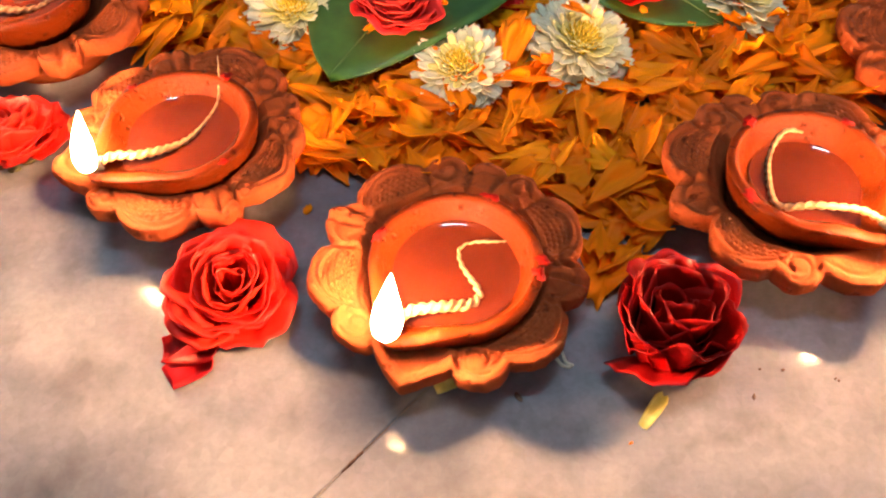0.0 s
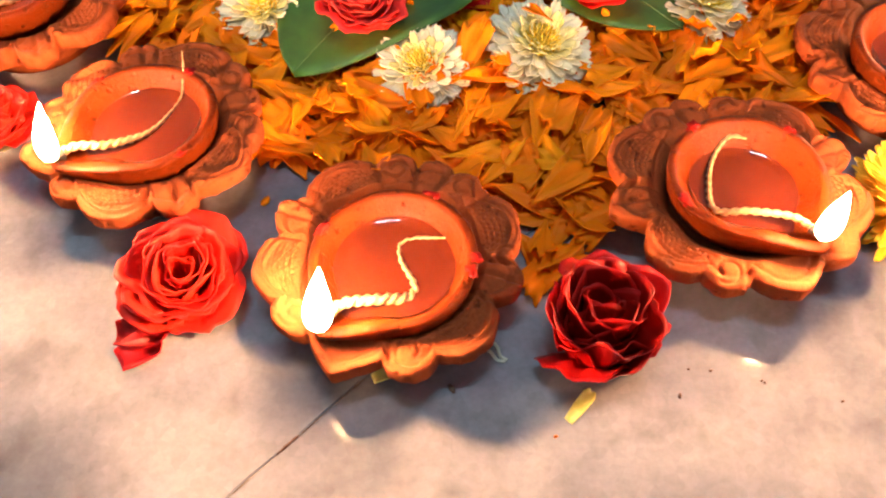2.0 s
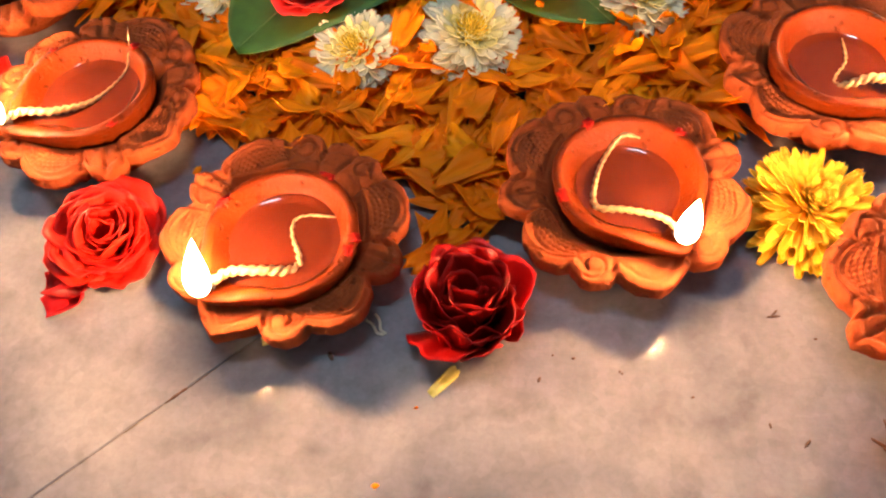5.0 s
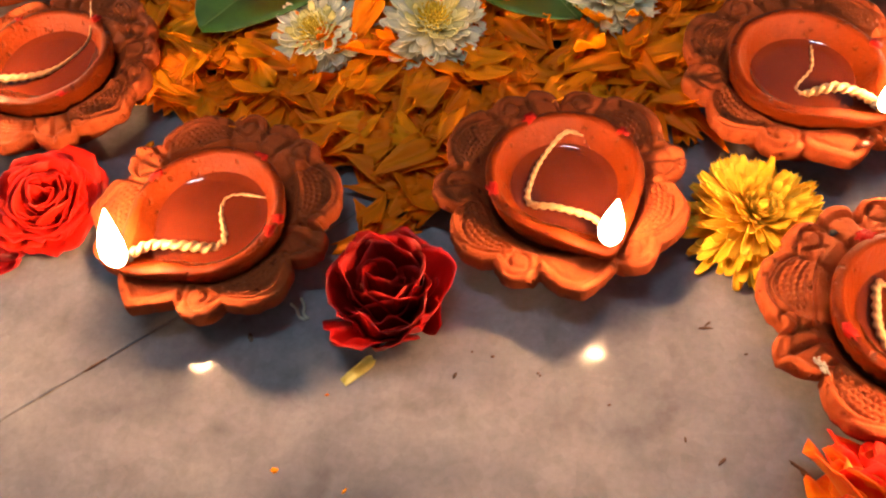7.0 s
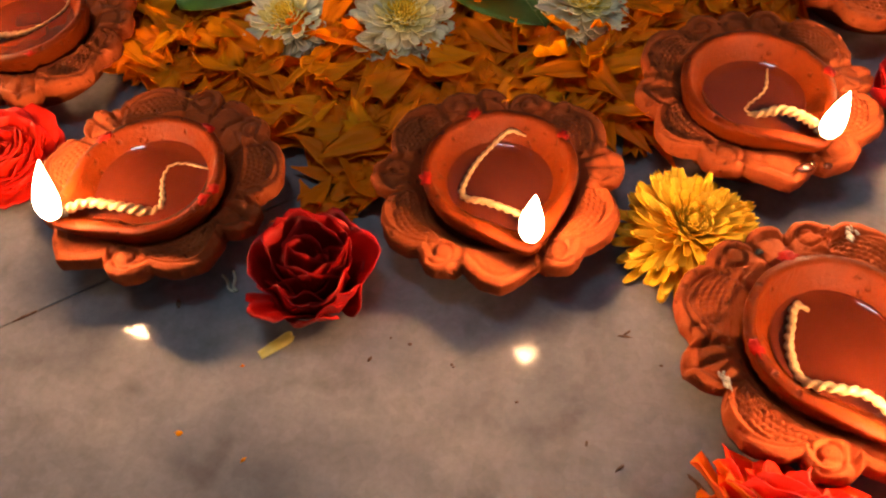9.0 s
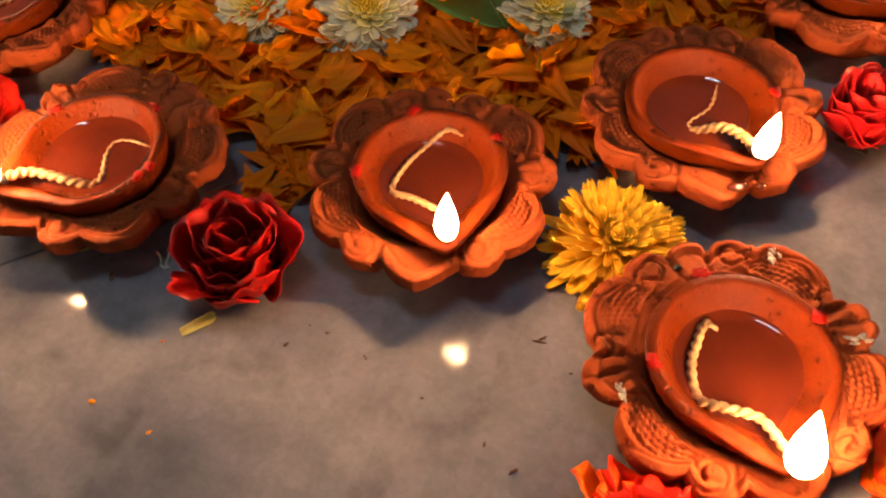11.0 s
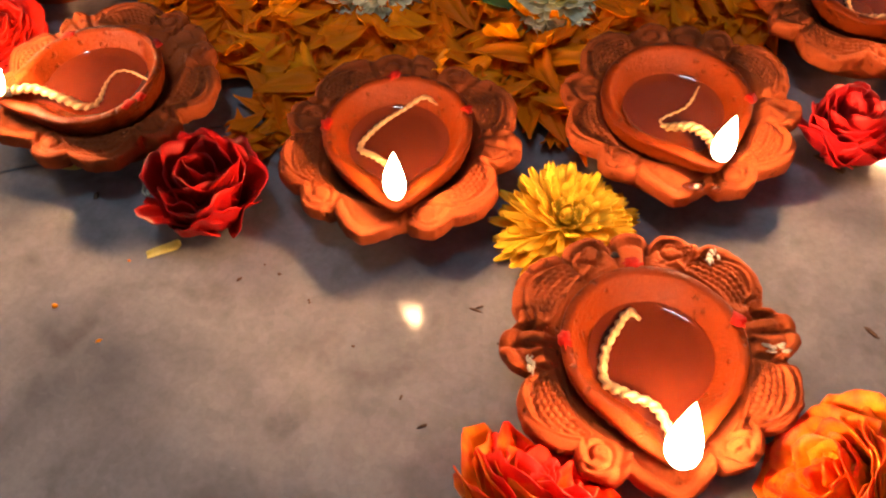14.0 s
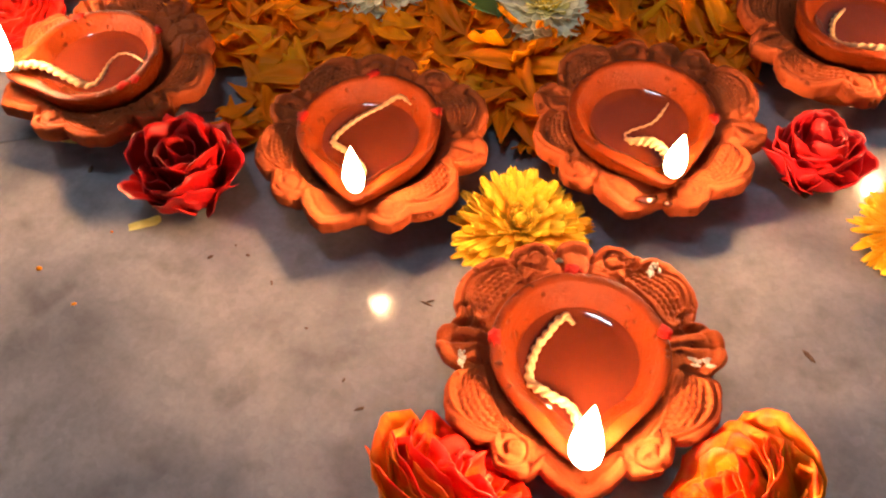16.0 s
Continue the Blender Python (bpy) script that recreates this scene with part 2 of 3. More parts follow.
def rope(points, n, radius, twist=0.0, lobes=2, sides=12, depth=0.28):
    """A closed twisted cord along a smooth line; radius is a function of the way along it, 0 to 1."""
    line = spline(points, n)
    tang = np.gradient(line, axis=0)
    tang /= np.linalg.norm(tang, axis=1, keepdims=True)
    length = np.concatenate([[0], np.cumsum(np.linalg.norm(np.diff(line, axis=0), axis=1))])
    up = np.array([0.1, 0.2, 1.0])
    verts = []
    for k in range(n):
        a = np.cross(tang[k], up)
        a /= np.linalg.norm(a)
        b = np.cross(a, tang[k])
        for i in range(sides):
            th = 2 * math.pi * i / sides
            r = radius(k / (n - 1)) * (1 + depth * (abs(math.cos(lobes * 0.5 * (th - twist * length[k]))) - 0.6))
            verts.append(line[k] + r * (math.cos(th) * a + math.sin(th) * b))
    faces = [(k * sides + i, k * sides + (i + 1) % sides, (k + 1) * sides + (i + 1) % sides, (k + 1) * sides + i) for k in range(n - 1) for i in range(sides)]
    faces += [tuple(reversed(range(sides))), tuple(range((n - 1) * sides, n * sides))]
    return verts, faces


def box(x0, x1, y0, y1, z0, z1):
    v = [(x, y, z) for z in (z0, z1) for y in (y0, y1) for x in (x0, x1)]
    return v, [(0, 2, 3, 1), (4, 5, 7, 6), (0, 1, 5, 4), (1, 3, 7, 5), (3, 2, 6, 7), (2, 0, 4, 6)]


# ---- the room ----
floor = thing("floor", "grey-white polished marble floor in large slabs", "floor", kind="structure")
JOINT_AT, JOINT_WAY = Vector((-0.0111, 0.1483, 0)), Vector((0.0379, 0.0413, 0)).normalized()


def slab(side, name):
    """One marble slab on a side of the joint, with a small worn arris along it."""
    across = Vector((JOINT_WAY.y, -JOINT_WAY.x, 0)) * side
    rows, r = [], np.random.RandomState(5 + side)
    s = np.concatenate([[-4.0], np.linspace(-0.25, 0.45, 141), [4.0]])
    for k, x in enumerate(s):
        wear = (0.0001 + 0.0005 * max(0, noise.noise((x * 60, side * 3.1, 0))) + 0.0001 * r.rand()) if 0 < k < len(s) - 1 else 0.0003
        p = JOINT_AT + JOINT_WAY * x
        rows.append([tuple(p + across * wear + Vector((0, 0, -0.004))), tuple(p + across * wear + Vector((0, 0, -0.0005))), tuple(p + across * (wear + 0.0005)), tuple(p + across * 0.05), tuple(p + across * 4.0)])
    rows = rows if side < 0 else rows[::-1]
    v = np.array(rows).reshape(-1, 3)
    me = mesh_of(name, v, grid_faces(len(rows), 5), MARBLE, False)
    bm = bmesh.new()
    bm.from_mesh(me)
    for co, no in (((1.9, 0, 0), (1, 0, 0)), ((-1.9, 0, 0), (-1, 0, 0)), ((0, 2.2, 0), (0, 1, 0)), ((0, -1.7, 0), (0, -1, 0))):
        bmesh.ops.bisect_plane(bm, geom=bm.verts[:] + bm.edges[:] + bm.faces[:], plane_co=co, plane_no=no, clear_outer=True)
    bm.to_mesh(me)
    bm.free()
    part(name, me, floor)


slab(1, "marble_slab")
slab(-1, "marble_slab")
v, f = box(-1.9, 1.9, -1.7, 2.2, -0.03, -0.0007)
part("grout", mesh_of("grout", v, f, GROUT, False), floor, "dirty brown joint filling")
# walls and ceiling out of view, added to close the room and bounce light
for name, b in (("wall_north", (-2, 2, 2.2, 2.3, -0.02, 2.6)), ("wall_south", (-2, 2, -1.8, -1.7, -0.02, 2.6)), ("wall_east", (1.9, 2, -1.7, 2.2, -0.02, 2.6)), ("wall_west", (-2, -1.9, -1.7, 2.2, -0.02, 2.6))):
    v, f = box(*b)
    thing(name, "plain pale grey wall, unseen, added to bounce light", "wall", kind="structure", me=mesh_of(name, v, f, PAINT, False))
v, f = box(-2.1, 2.1, -1.9, 2.4, 2.602, 2.7)
thing("ceiling", "plain white ceiling, unseen, added to bounce light", "ceiling", kind="structure", me=mesh_of("ceiling", v, f, CEILING_PAINT, False))
tube_light = thing("tube_light", "white fluorescent tube light hung from the ceiling", "lamp", at=pose(0.05, 0.10, 2.2, 90))
v, f = box(-0.32, 0.32, -0.035, -0.001, -0.09, 0.09)
part("batten", mesh_of("batten", v, f, PAINT, False), tube_light)
v, f = rope([(-0.28, -0.06, 0), (0, -0.06, 0), (0.28, -0.06, 0)], 24, lambda s: 0.014, 0, 2, 16, 0)
part("tube", mesh_of("tube", v, f, TUBE), tube_light, "glowing white glass tube")
for x in (-0.22, 0.22):
    v, f = rope([(x, -0.002, 0), (x, 0.2, 0), (x, 0.402, 0)], 8, lambda s: 0.006, 0, 2, 8, 0)
    part("hanging_rod", mesh_of("hanging_rod", v, f, PAINT), tube_light)
for x in (-0.295, 0.295):
    v, f = box(x - 0.015, x + 0.015, -0.08, -0.034, -0.02, 0.02)
    part("end_cap", mesh_of("end_cap", v, f, PAINT, False), tube_light)


# ---- oil lamps ----
def plate_mesh(seed, turned, shift, relief):
    """A moulded clay plate: lobes about the edge, scale panels, scrolls, grooves between the lobes. The spout points to +x."""
    r = np.random.RandomState(seed)
    half = [(33, 0.0410, 0.0105), (63, 0.0365, 0.0172), (97, 0.0440, 0.0098), (134, 0.0350, 0.0212), (160, 0.0442, 0.0096)]
    lobes = [(180 + 3 * r.randn(), 0.0430, 0.0100)]
    for side in (-1, 1):
        lobes += [(side * (a + 1.5 * r.randn()), d + 0.0006 * r.randn(), rad + 0.0004 * r.randn()) for a, d, rad in half]
    nphi, nrho = 500, 92
    phi = np.linspace(-math.pi, math.pi, nphi, endpoint=False)
    edge = np.full(nphi, 0.0420)
    for a, d, rad in lobes:
        dl = phi - radians(a)
        inside = rad ** 2 - (d * np.sin(dl)) ** 2
        edge = np.maximum(edge, np.where((inside > 0) & (np.cos(dl) > 0), d * np.cos(dl) + np.sqrt(np.maximum(inside, 0)), 0))
    deg = np.degrees(phi)
    edge = np.maximum(edge, 0.0552 - 0.0108 * np.sqrt(deg ** 2 + 3) / 21)
    # chips and wear on the edge
    ph = r.rand(4) * 6.3
    edge = edge * (1 + 0.006 * np.sin(23 * phi + ph[0]) * np.sin(5 * phi + ph[1]) + 0.004 * np.sin(61 * phi + ph[2]) * np.sin(7 * phi + ph[3]))
    rho = np.linspace(0.30, 1, nrho)
    P, Rh = np.meshgrid(phi, rho, indexing="ij")
    E = np.repeat(edge[:, None], nrho, 1)
    rad_m = Rh * E
    X, Y = rad_m * np.cos(P), rad_m * np.sin(P)
    bowl = 0.0165 + 0.0115 * np.clip((rad_m - 0.027) / 0.011, 0, 1) ** 0.8
    h = 0 * bowl
    # raised lip that follows the outline, with a narrow worn edge
    from_edge = E - rad_m
    h += 0.0011 * np.exp(-((from_edge - 0.0026) / 0.0013) ** 2)
    h -= 0.0013 * np.exp(-((from_edge - 0.0056) / 0.0010) ** 2)
    h -= 0.0013 * np.clip(1 - from_edge / 0.0011, 0, 1) ** 2
    # scale panels: drop shapes with a raised border, broad at the side, drawn out to the front
    for side in (-1, 1):
        for a, wide, at_r, tall, taper in ((62, 0.0142, 0.0425, 0.0060, 0.45), (134, 0.0135, 0.0440, 0.0058, -0.30)):
            c, s = math.cos(radians(side * a)), math.sin(radians(side * a))
            u, w = X * c + Y * s - at_r, (-X * s + Y * c) * side
            u = u + 0.0045 * (w / wide) ** 2
            q = np.sqrt((w / wide) ** 2 + (u / (tall * np.clip(1 + taper * w / wide, 0.2, 2))) ** 2)
            inside = np.clip((1 - q) * 7, 0, 1)
            row = np.floor(u / 0.0023)
            du, dw = u / 0.0023 - row - 0.5, (w / 0.0026 + 0.5 * (row % 2)) % 1 - 0.5
            scale = np.clip(1 - (du ** 2 + dw ** 2) * 4.2, 0, 1)
            h += inside * (-0.0016 + 0.0019 * np.sqrt(scale))
            h += 0.0017 * np.exp(-((q - 1.15) / 0.085) ** 2) - 0.0012 * np.exp(-((q - 1.40) / 0.09) ** 2)
    # scrolls
    for side in (-1, 1):
        for a, at_r, size in ((33, 0.0435, 0.0056), (160, 0.0465, 0.0050), (112, 0.0462, 0.0046)):
            u, w = X - at_r * math.cos(radians(side * a)), Y - at_r * math.sin(radians(side * a))
            q, th = np.hypot(u, w), np.arctan2(w, u) * side
            way = ((th + 2.2 + math.pi) % (2 * math.pi)) / (2 * math.pi)
            h += 0.0016 * np.exp(-(q / size) ** 2)
            h -= 0.0026 * np.exp(-((q - size * (0.45 + 0.65 * way)) / 0.0007) ** 2)
    # plain bars and grooves between the lobes
    for side in (-1, 1):
        for a, wd in ((22, 1.8), (83, 1.9), (97, 1.6), (106, 1.6), (149, 1.6), (171, 1.6)):
            dl = (deg[:, None] - side * a - 6 * side * (1 - Rh)) / wd
            h -= 0.0038 * np.exp(-dl ** 2) * np.clip((rad_m - 0.031) / 0.012, 0, 1)
    h = bowl + h * relief
    for k in range(9):
        kx, ky, ph1 = r.randn() * 190, r.randn() * 190, r.rand() * 6.3
        h += 0.00030 * np.sin(kx * X + ky * Y + ph1)
    top = np.stack([X, Y, h], 2)
    side_rows = []
    for k, drop in ((1.004, 0.0016), (1.006, 0.0042), (0.996, 0.0070), (0.960, 0.0088)):
        wav = 1 + 0.005 * np.sin(9 * phi + k * 40 + seed) + 0.003 * np.sin(31 * phi + k * 90)
        side_rows.append(np.stack([k * wav * edge * np.cos(phi), k * wav * edge * np.sin(phi), h[:, -1] - drop], 1)[:, None])
    # the underside draws in to a round foot
    for rad, z in ((0.038, 0.0125), (0.032, 0.006), (0.0315, 0.0), (0.014, 0.0)):
        side_rows.append(np.stack([rad * np.cos(phi), rad * np.sin(phi), 0 * phi + z], 1)[:, None])
    pts = np.concatenate([top] + side_rows, 1)
    c, s = math.cos(radians(turned)), math.sin(radians(turned))
    pts = np.stack([c * pts[..., 0] - s * pts[..., 1] + shift[0], s * pts[..., 0] + c * pts[..., 1] + shift[1], pts[..., 2]], 2)
    nv = pts.shape[1]
    faces = grid_faces(nphi, nv, True)
    faces += [tuple(i * nv for i in reversed(range(nphi))), tuple(i * nv + nv - 1 for i in range(nphi))]
    return mesh_of("plate", pts.reshape(-1, 3), faces, CLAY_PLATE)


CUP_PROFILE = [(0.0, 0.0155, 0), (0.0190, 0.0155, 0), (0.0225, 0.0162, 0), (0.0262, 0.0190, 0.1), (0.0290, 0.0232, 0.4), (0.0308, 0.0275, 0.7), (0.0319, 0.0320, 0.95), (0.0325, 0.0352, 1), (0.0325, 0.0366, 1), (0.0320, 0.0372, 1),
               (0.0302, 0.0374, 0.98), (0.0288, 0.0371, 0.96), (0.0283, 0.0362, 0.94), (0.0268, 0.0335, 0.90), (0.0250, 0.0308, 0.80), (0.0228, 0.0282, 0.6), (0.0205, 0.0262, 0.4), (0.0170, 0.0250, 0.2), (0.0120, 0.0245, 0.0), (0.0, 0.0242, 0)]


def wall_height(rad):
    """How high the cup's inner wall stands at a distance from its middle."""
    inner = CUP_PROFILE[:10:-1]
    return float(np.interp(rad, [p[0] for p in inner], [p[1] for p in inner]))


def spout_reach(phi, s, inner):
    wide, reach, power = (radians(32), 0.0118, 1.7) if inner else (radians(50), 0.0128, 2.2)
    return s * reach * np.clip(1 - np.sqrt(phi ** 2 + 0.003) / wide, 0, 1) ** power


def cup_mesh(seed):
    r = np.random.RandomState(seed + 40)
    n = 128
    phi = np.linspace(-math.pi, math.pi, n, endpoint=False)
    ph = r.rand(6) * 6.3
    cols = []
    for k, (rad, z, s) in enumerate(CUP_PROFILE[1:-1]):
        out = rad + spout_reach(phi, s, k >= 10)
        out = out * (1 + 0.006 * np.sin(2 * phi + ph[0]) + 0.004 * np.sin(3 * phi + ph[1]) + 0.002 * np.sin(11 * phi + ph[2] + k))
        zz = z + 0.0005 * np.sin(2 * phi + ph[3]) * (z > 0.02) + 0.0002 * np.sin(9 * phi + ph[4]) * (z > 0.03) - 0.0012 * np.clip(1 - np.abs(phi) / 0.4, 0, 1) * (z > 0.034)
        if k in (2, 3, 4):
            out = out + 0.00035 * np.sin(38 * phi + ph[5])
        cols.append(np.stack([out * np.cos(phi), out * np.sin(phi), zz], 1)[:, None])
    pts = np.concatenate(cols, 1)
    nv = pts.shape[1]
    faces = grid_faces(n, nv, True)
    faces += [tuple(i * nv for i in reversed(range(n))), tuple(i * nv + nv - 1 for i in range(n))]
    return mesh_of("cup", pts.reshape(-1, 3), [tuple(reversed(f)) for f in faces], CLAY_CUP)


def oil_mesh(level):
    """The oil up to a level in millimetres, drawn up a little where it meets the wall."""
    n = 128
    phi = np.linspace(-math.pi, math.pi, n, endpoint=False)
    ring = 0.0221 + 0.0010 * (level - 26.6) + spout_reach(phi, 0.55, True)
    rows = ((0.3, 0), (0.80, 0), (0.84, 0.14), (0.88, 0.40), (0.92, 0.68), (0.96, 1.0), (1.0, 1.5))
    cols = [np.stack([k * ring * np.cos(phi), k * ring * np.sin(phi), 0 * phi + (level + z) / 1000], 1)[:, None] for k, z in rows]
    pts = np.concatenate(cols, 1)
    faces = grid_faces(n, len(rows), True) + [tuple(i * len(rows) for i in reversed(range(n)))]
    return mesh_of("oil", pts.reshape(-1, 3), [tuple(reversed(f)) for f in faces], OIL)


def flame_mesh(tall, wide, lean, sway, seed):
    """A teardrop of fire that leans at its tip."""
    n, m = 16, 14
    rows = []
    for j in range(1, m):
        s = j / m
        rad = wide / 2 * (math.sin(math.pi * s ** 0.62) ** 0.8) * (1.0 - 0.25 * s)
        cx, cy = lean * s ** 1.6, sway * s ** 1.6
        rows.append([(cx + rad * math.cos(2 * math.pi * i / n), cy + rad * 0.85 * math.sin(2 * math.pi * i / n), tall * s) for i in range(n)])
    pts = np.array(rows).transpose(1, 0, 2)
    verts = np.vstack([pts.reshape(-1, 3), [[0, 0, 0], [lean, sway, tall]]])
    k = n * (m - 1)
    faces = grid_faces(n, m - 1, True)
    for i in range(n):
        a, b = i * (m - 1), ((i + 1) % n) * (m - 1)
        faces += [(a, k, b), (a + m - 2, b + m - 2, k + 1)]
    return mesh_of("flame", verts, faces, FLAME)


# oil levels, in millimetres, of the fuller lamps
FULLER = {12: 28.2, 13: 28.4}


def scatter_of(size, seed):
    """A thin uneven patch of flakes that overlap, in one mesh."""
    r = np.random.RandomState(seed)
    verts, faces = [], []
    for k in range(12):
        v, f = lump((size[0] * r.uniform(0.2, 0.6), size[1] * r.uniform(0.2, 0.6), size[2] * r.uniform(0.7, 1.3)), seed + k, 7, 4, 0.45)
        dx, dy = size[0] * 0.45 * r.randn() * 0.7, size[1] * 0.45 * r.randn() * 0.7
        faces += [tuple(i + len(verts) for i in q) for q in f]
        verts += [(a + dx, b + dy, c) for a, b, c in v]
    return verts, faces


def diya(x, y, turn, wick, marks, flame, seed, label, turned=0, shift=(-0.005, 0), stretch=(1, 1, 1), thick=1.85, fade=0.4, extras=()):
    """wick: its line in millimetres from the cup's middle; marks: (degrees, millimetres out) on the rim; flame: tall, wide, lean, sway in mm."""
    lamp = thing("clay_oil_lamp", label, "oil lamp", "lit clay lamps in a ring", at=pose(x, y, 0, 0, 0, turn))
    lamp.scale = stretch
    part("plate", plate_mesh(seed, turned, shift, 0.72 if seed == 16 else 0.5), lamp, "scalloped moulded terracotta plate with scale panels")
    part("cup", cup_mesh(seed), lamp, "round terracotta cup with a pinched spout")
    level = FULLER.get(seed, 26.6)
    part("oil", oil_mesh(level), lamp, "glossy dark brown lamp oil")
    line = [(a / 1000, b / 1000, (max(c, 30.4) - 30.7 + level if c < 32 else c) / 1000) for a, b, c in wick]
    line = [(a, b, max(c, wall_height(math.hypot(a, b)) + 0.0010) if a < 0.015 and c < 0.032 else c) for a, b, c in line]
    v, f = rope(line, 110, lambda s: thick / 1000 * (1 - fade * min(1, max(0, s - 0.35) / 0.3)) * (1 if s < 0.9 else 1 - 6 * (s - 0.9)), 800, 2, 14, 0.8)
    w = part("wick", mesh_of("wick", v, f, COTTON), lamp, "twisted oily cotton wick")
    tip = Vector(line[0])
    v, f = rope([tip - Vector((0.0045, 0, 0.0012)), tip, tip + Vector((0.0018, 0, 0.0012)), tip + Vector((0.0024, 0, 0.0034))], 16, lambda s: 0.00195 * (1 - 0.5 * s), 900, 2, 10, 0.4)
    part("burnt_tip", mesh_of("burnt_tip", v, f, SOOT_AND_SHADE), w, "charred black wick end")
    tall, wide, lean, sway = (k / 1000 for k in flame)
    part("flame", flame_mesh(tall, wide, lean, sway, seed), lamp, "bright yellow-white flame", pose(tip.x + 0.0010, tip.y, tip.z - 0.001, 0, 0, -turn))
    for k, (a, d) in enumerate(marks):
        v, f = lump((0.0070, 0.0042, 0.0013), seed * 7 + k, 13, 6, 0.55)
        part("vermilion_mark", mesh_of("vermilion_mark", v, f, VERMILION), lamp, "dab of red vermilion", pose(d / 1000 * math.cos(radians(a)), d / 1000 * math.sin(radians(a)), 0.0372, 0, 8, a + 80 + 15 * k))
    for name, label, mat, (px, py, pz), size, seed_2 in extras:
        v, f = (scatter_of(size, seed_2) if mat is ASH else lump(size, seed_2, 12, 6, 0.3))
        part(name, mesh_of(name, v, f, mat), lamp, label, pose(px, py, pz))
    return lamp


LAMPS = [
    (-0.2092, 0.3482, -150, [(40, 0, 39), (28, -4, 35), (17, 2, 32), (0, 6, 31), (-15, 0, 31), (-22, -8, 31)], [(120, 31)], (26, 10, 2, 5), 11, "lit terracotta oil lamp on the marble beside marigold petals", -10),
    (-0.1143, 0.2552, -136, [(41, -0.4, 39.5), (31, -4, 36), (18.5, 1.5, 32.5), (0.4, 3, 31.2), (-18.6, -4.4, 31.2), (-26.2, -9.8, 34.5), (-31.8, -15.1, 44)], [(-164, 31), (91, 31), (-81, 31)], (28, 10, 4, 6), 12, "lit terracotta oil lamp with a thread over its rim", -22, (0.0000, -0.0040), (1, 1, 1), 1.6, 0.72),
    (0.0012, 0.1828, -125, [(40.4, -0.5, 39), (28, -2, 35.5), (17, 6, 32.2), (8, 12.5, 30), (2.1, 11.3, 29.2), (-3.9, -0.2, 29.4), (-10, -5.2, 30), (-16.3, -1.7, 30), (-22, 8, 30)], [(-77, 31), (-169, 32), (112, 31), (124, 31.5)], (29, 11.5, 3, 7), 13, "lit terracotta oil lamp standing over the floor joint", 16, (-0.0030, -0.0050), (1, 1, 1), 1.8, 0.62),
    (0.1425, 0.2262, -57, [(38.5, 0.5, 39), (25, 1, 35), (13, -9, 32.5), (2.4, -17, 31.3), (-10.6, -9, 31.2), (-20, 1.9, 31.2), (-22.5, 11, 31.2), (-18, 17, 31.2)], [(-95, 31), (107, 31.5), (-176, 31.5)], (27, 10, 1, 1), 14, "lit terracotta oil lamp with three red dabs on its rim", -15, (-0.0015, -0.0005), (1, 1, 1), 1.25, 0.3),
    (0.2363, 0.3050, -44, [(39.5, 1.5, 39), (27, 4, 35), (16.5, 1, 32.5), (8.2, -7, 30), (3.4, -6, 29), (-0.7, 7, 29.4), (-10.7, 17, 29.6)], [(70, 31.5)], (26, 9.6, 1, 0), 15, "lit terracotta oil lamp with oil spilt on its plate", -25, (-0.0020, 0.0045), (1, 1, 1), 1.9, 0.65,
     (("oil_spill", "glossy drop of spilt oil", OIL, (0.0439, -0.0089, 0.0288), (0.0050, 0.0090, 0.0016), 75), ("oil_spill", "glossy drop of spilt oil", OIL, (0.0479, -0.0009, 0.0288), (0.0030, 0.0040, 0.0014), 76))),
    (0.2799, 0.1887, -57, [(42, 1, 39), (24, -2, 34.5), (17, -11, 32.5), (9.8, -17.5, 31.5), (-2.2, -15.9, 31.3), (-11.1, -10.8, 31.3), (-18, -5.5, 31.2), (-15, -1.5, 30.8)], [(-174, 34), (-94, 31), (106, 31.5)], (31, 12.5, -3, 7), 16, "lit worn terracotta oil lamp with chipped pale patches", 2, (-0.001, 0), (1.03, 1.03, 0.93), 1.55, 0.1,
     # no hole is cut: a dark lump carries the shade of the hole
     (("ash_patch", "pale grey ash patch", ASH, (0.0028, -0.0425, 0.0286), (0.0060, 0.0028, 0.0007), 71), ("ash_patch", "pale grey ash patch", ASH, (-0.0015, 0.0445, 0.0288), (0.0034, 0.0070, 0.0008), 72), ("ash_patch", "pale grey ash patch", ASH, (-0.0405, 0.0285, 0.0286), (0.0060, 0.0036, 0.0007), 73), ("pierced_hole", "dark hole in the plate's edge", SOOT_AND_SHADE, (-0.043, -0.0076, 0.0283), (0.0028, 0.0034, 0.0012), 74))),
    (0.2900, 0.4244, -20, [(40, 0, 39), (28, -4, 35), (16, -14, 32.5), (1.2, -18, 31.2), (-10, -8.9, 31.2), (-14.1, 3.8, 31.2)], [(100, 31)], (24, 10, 1, 0), 17, "lit terracotta oil lamp near crimson roses", -10),
]
for lamp_row in LAMPS:
    diya(*lamp_row)


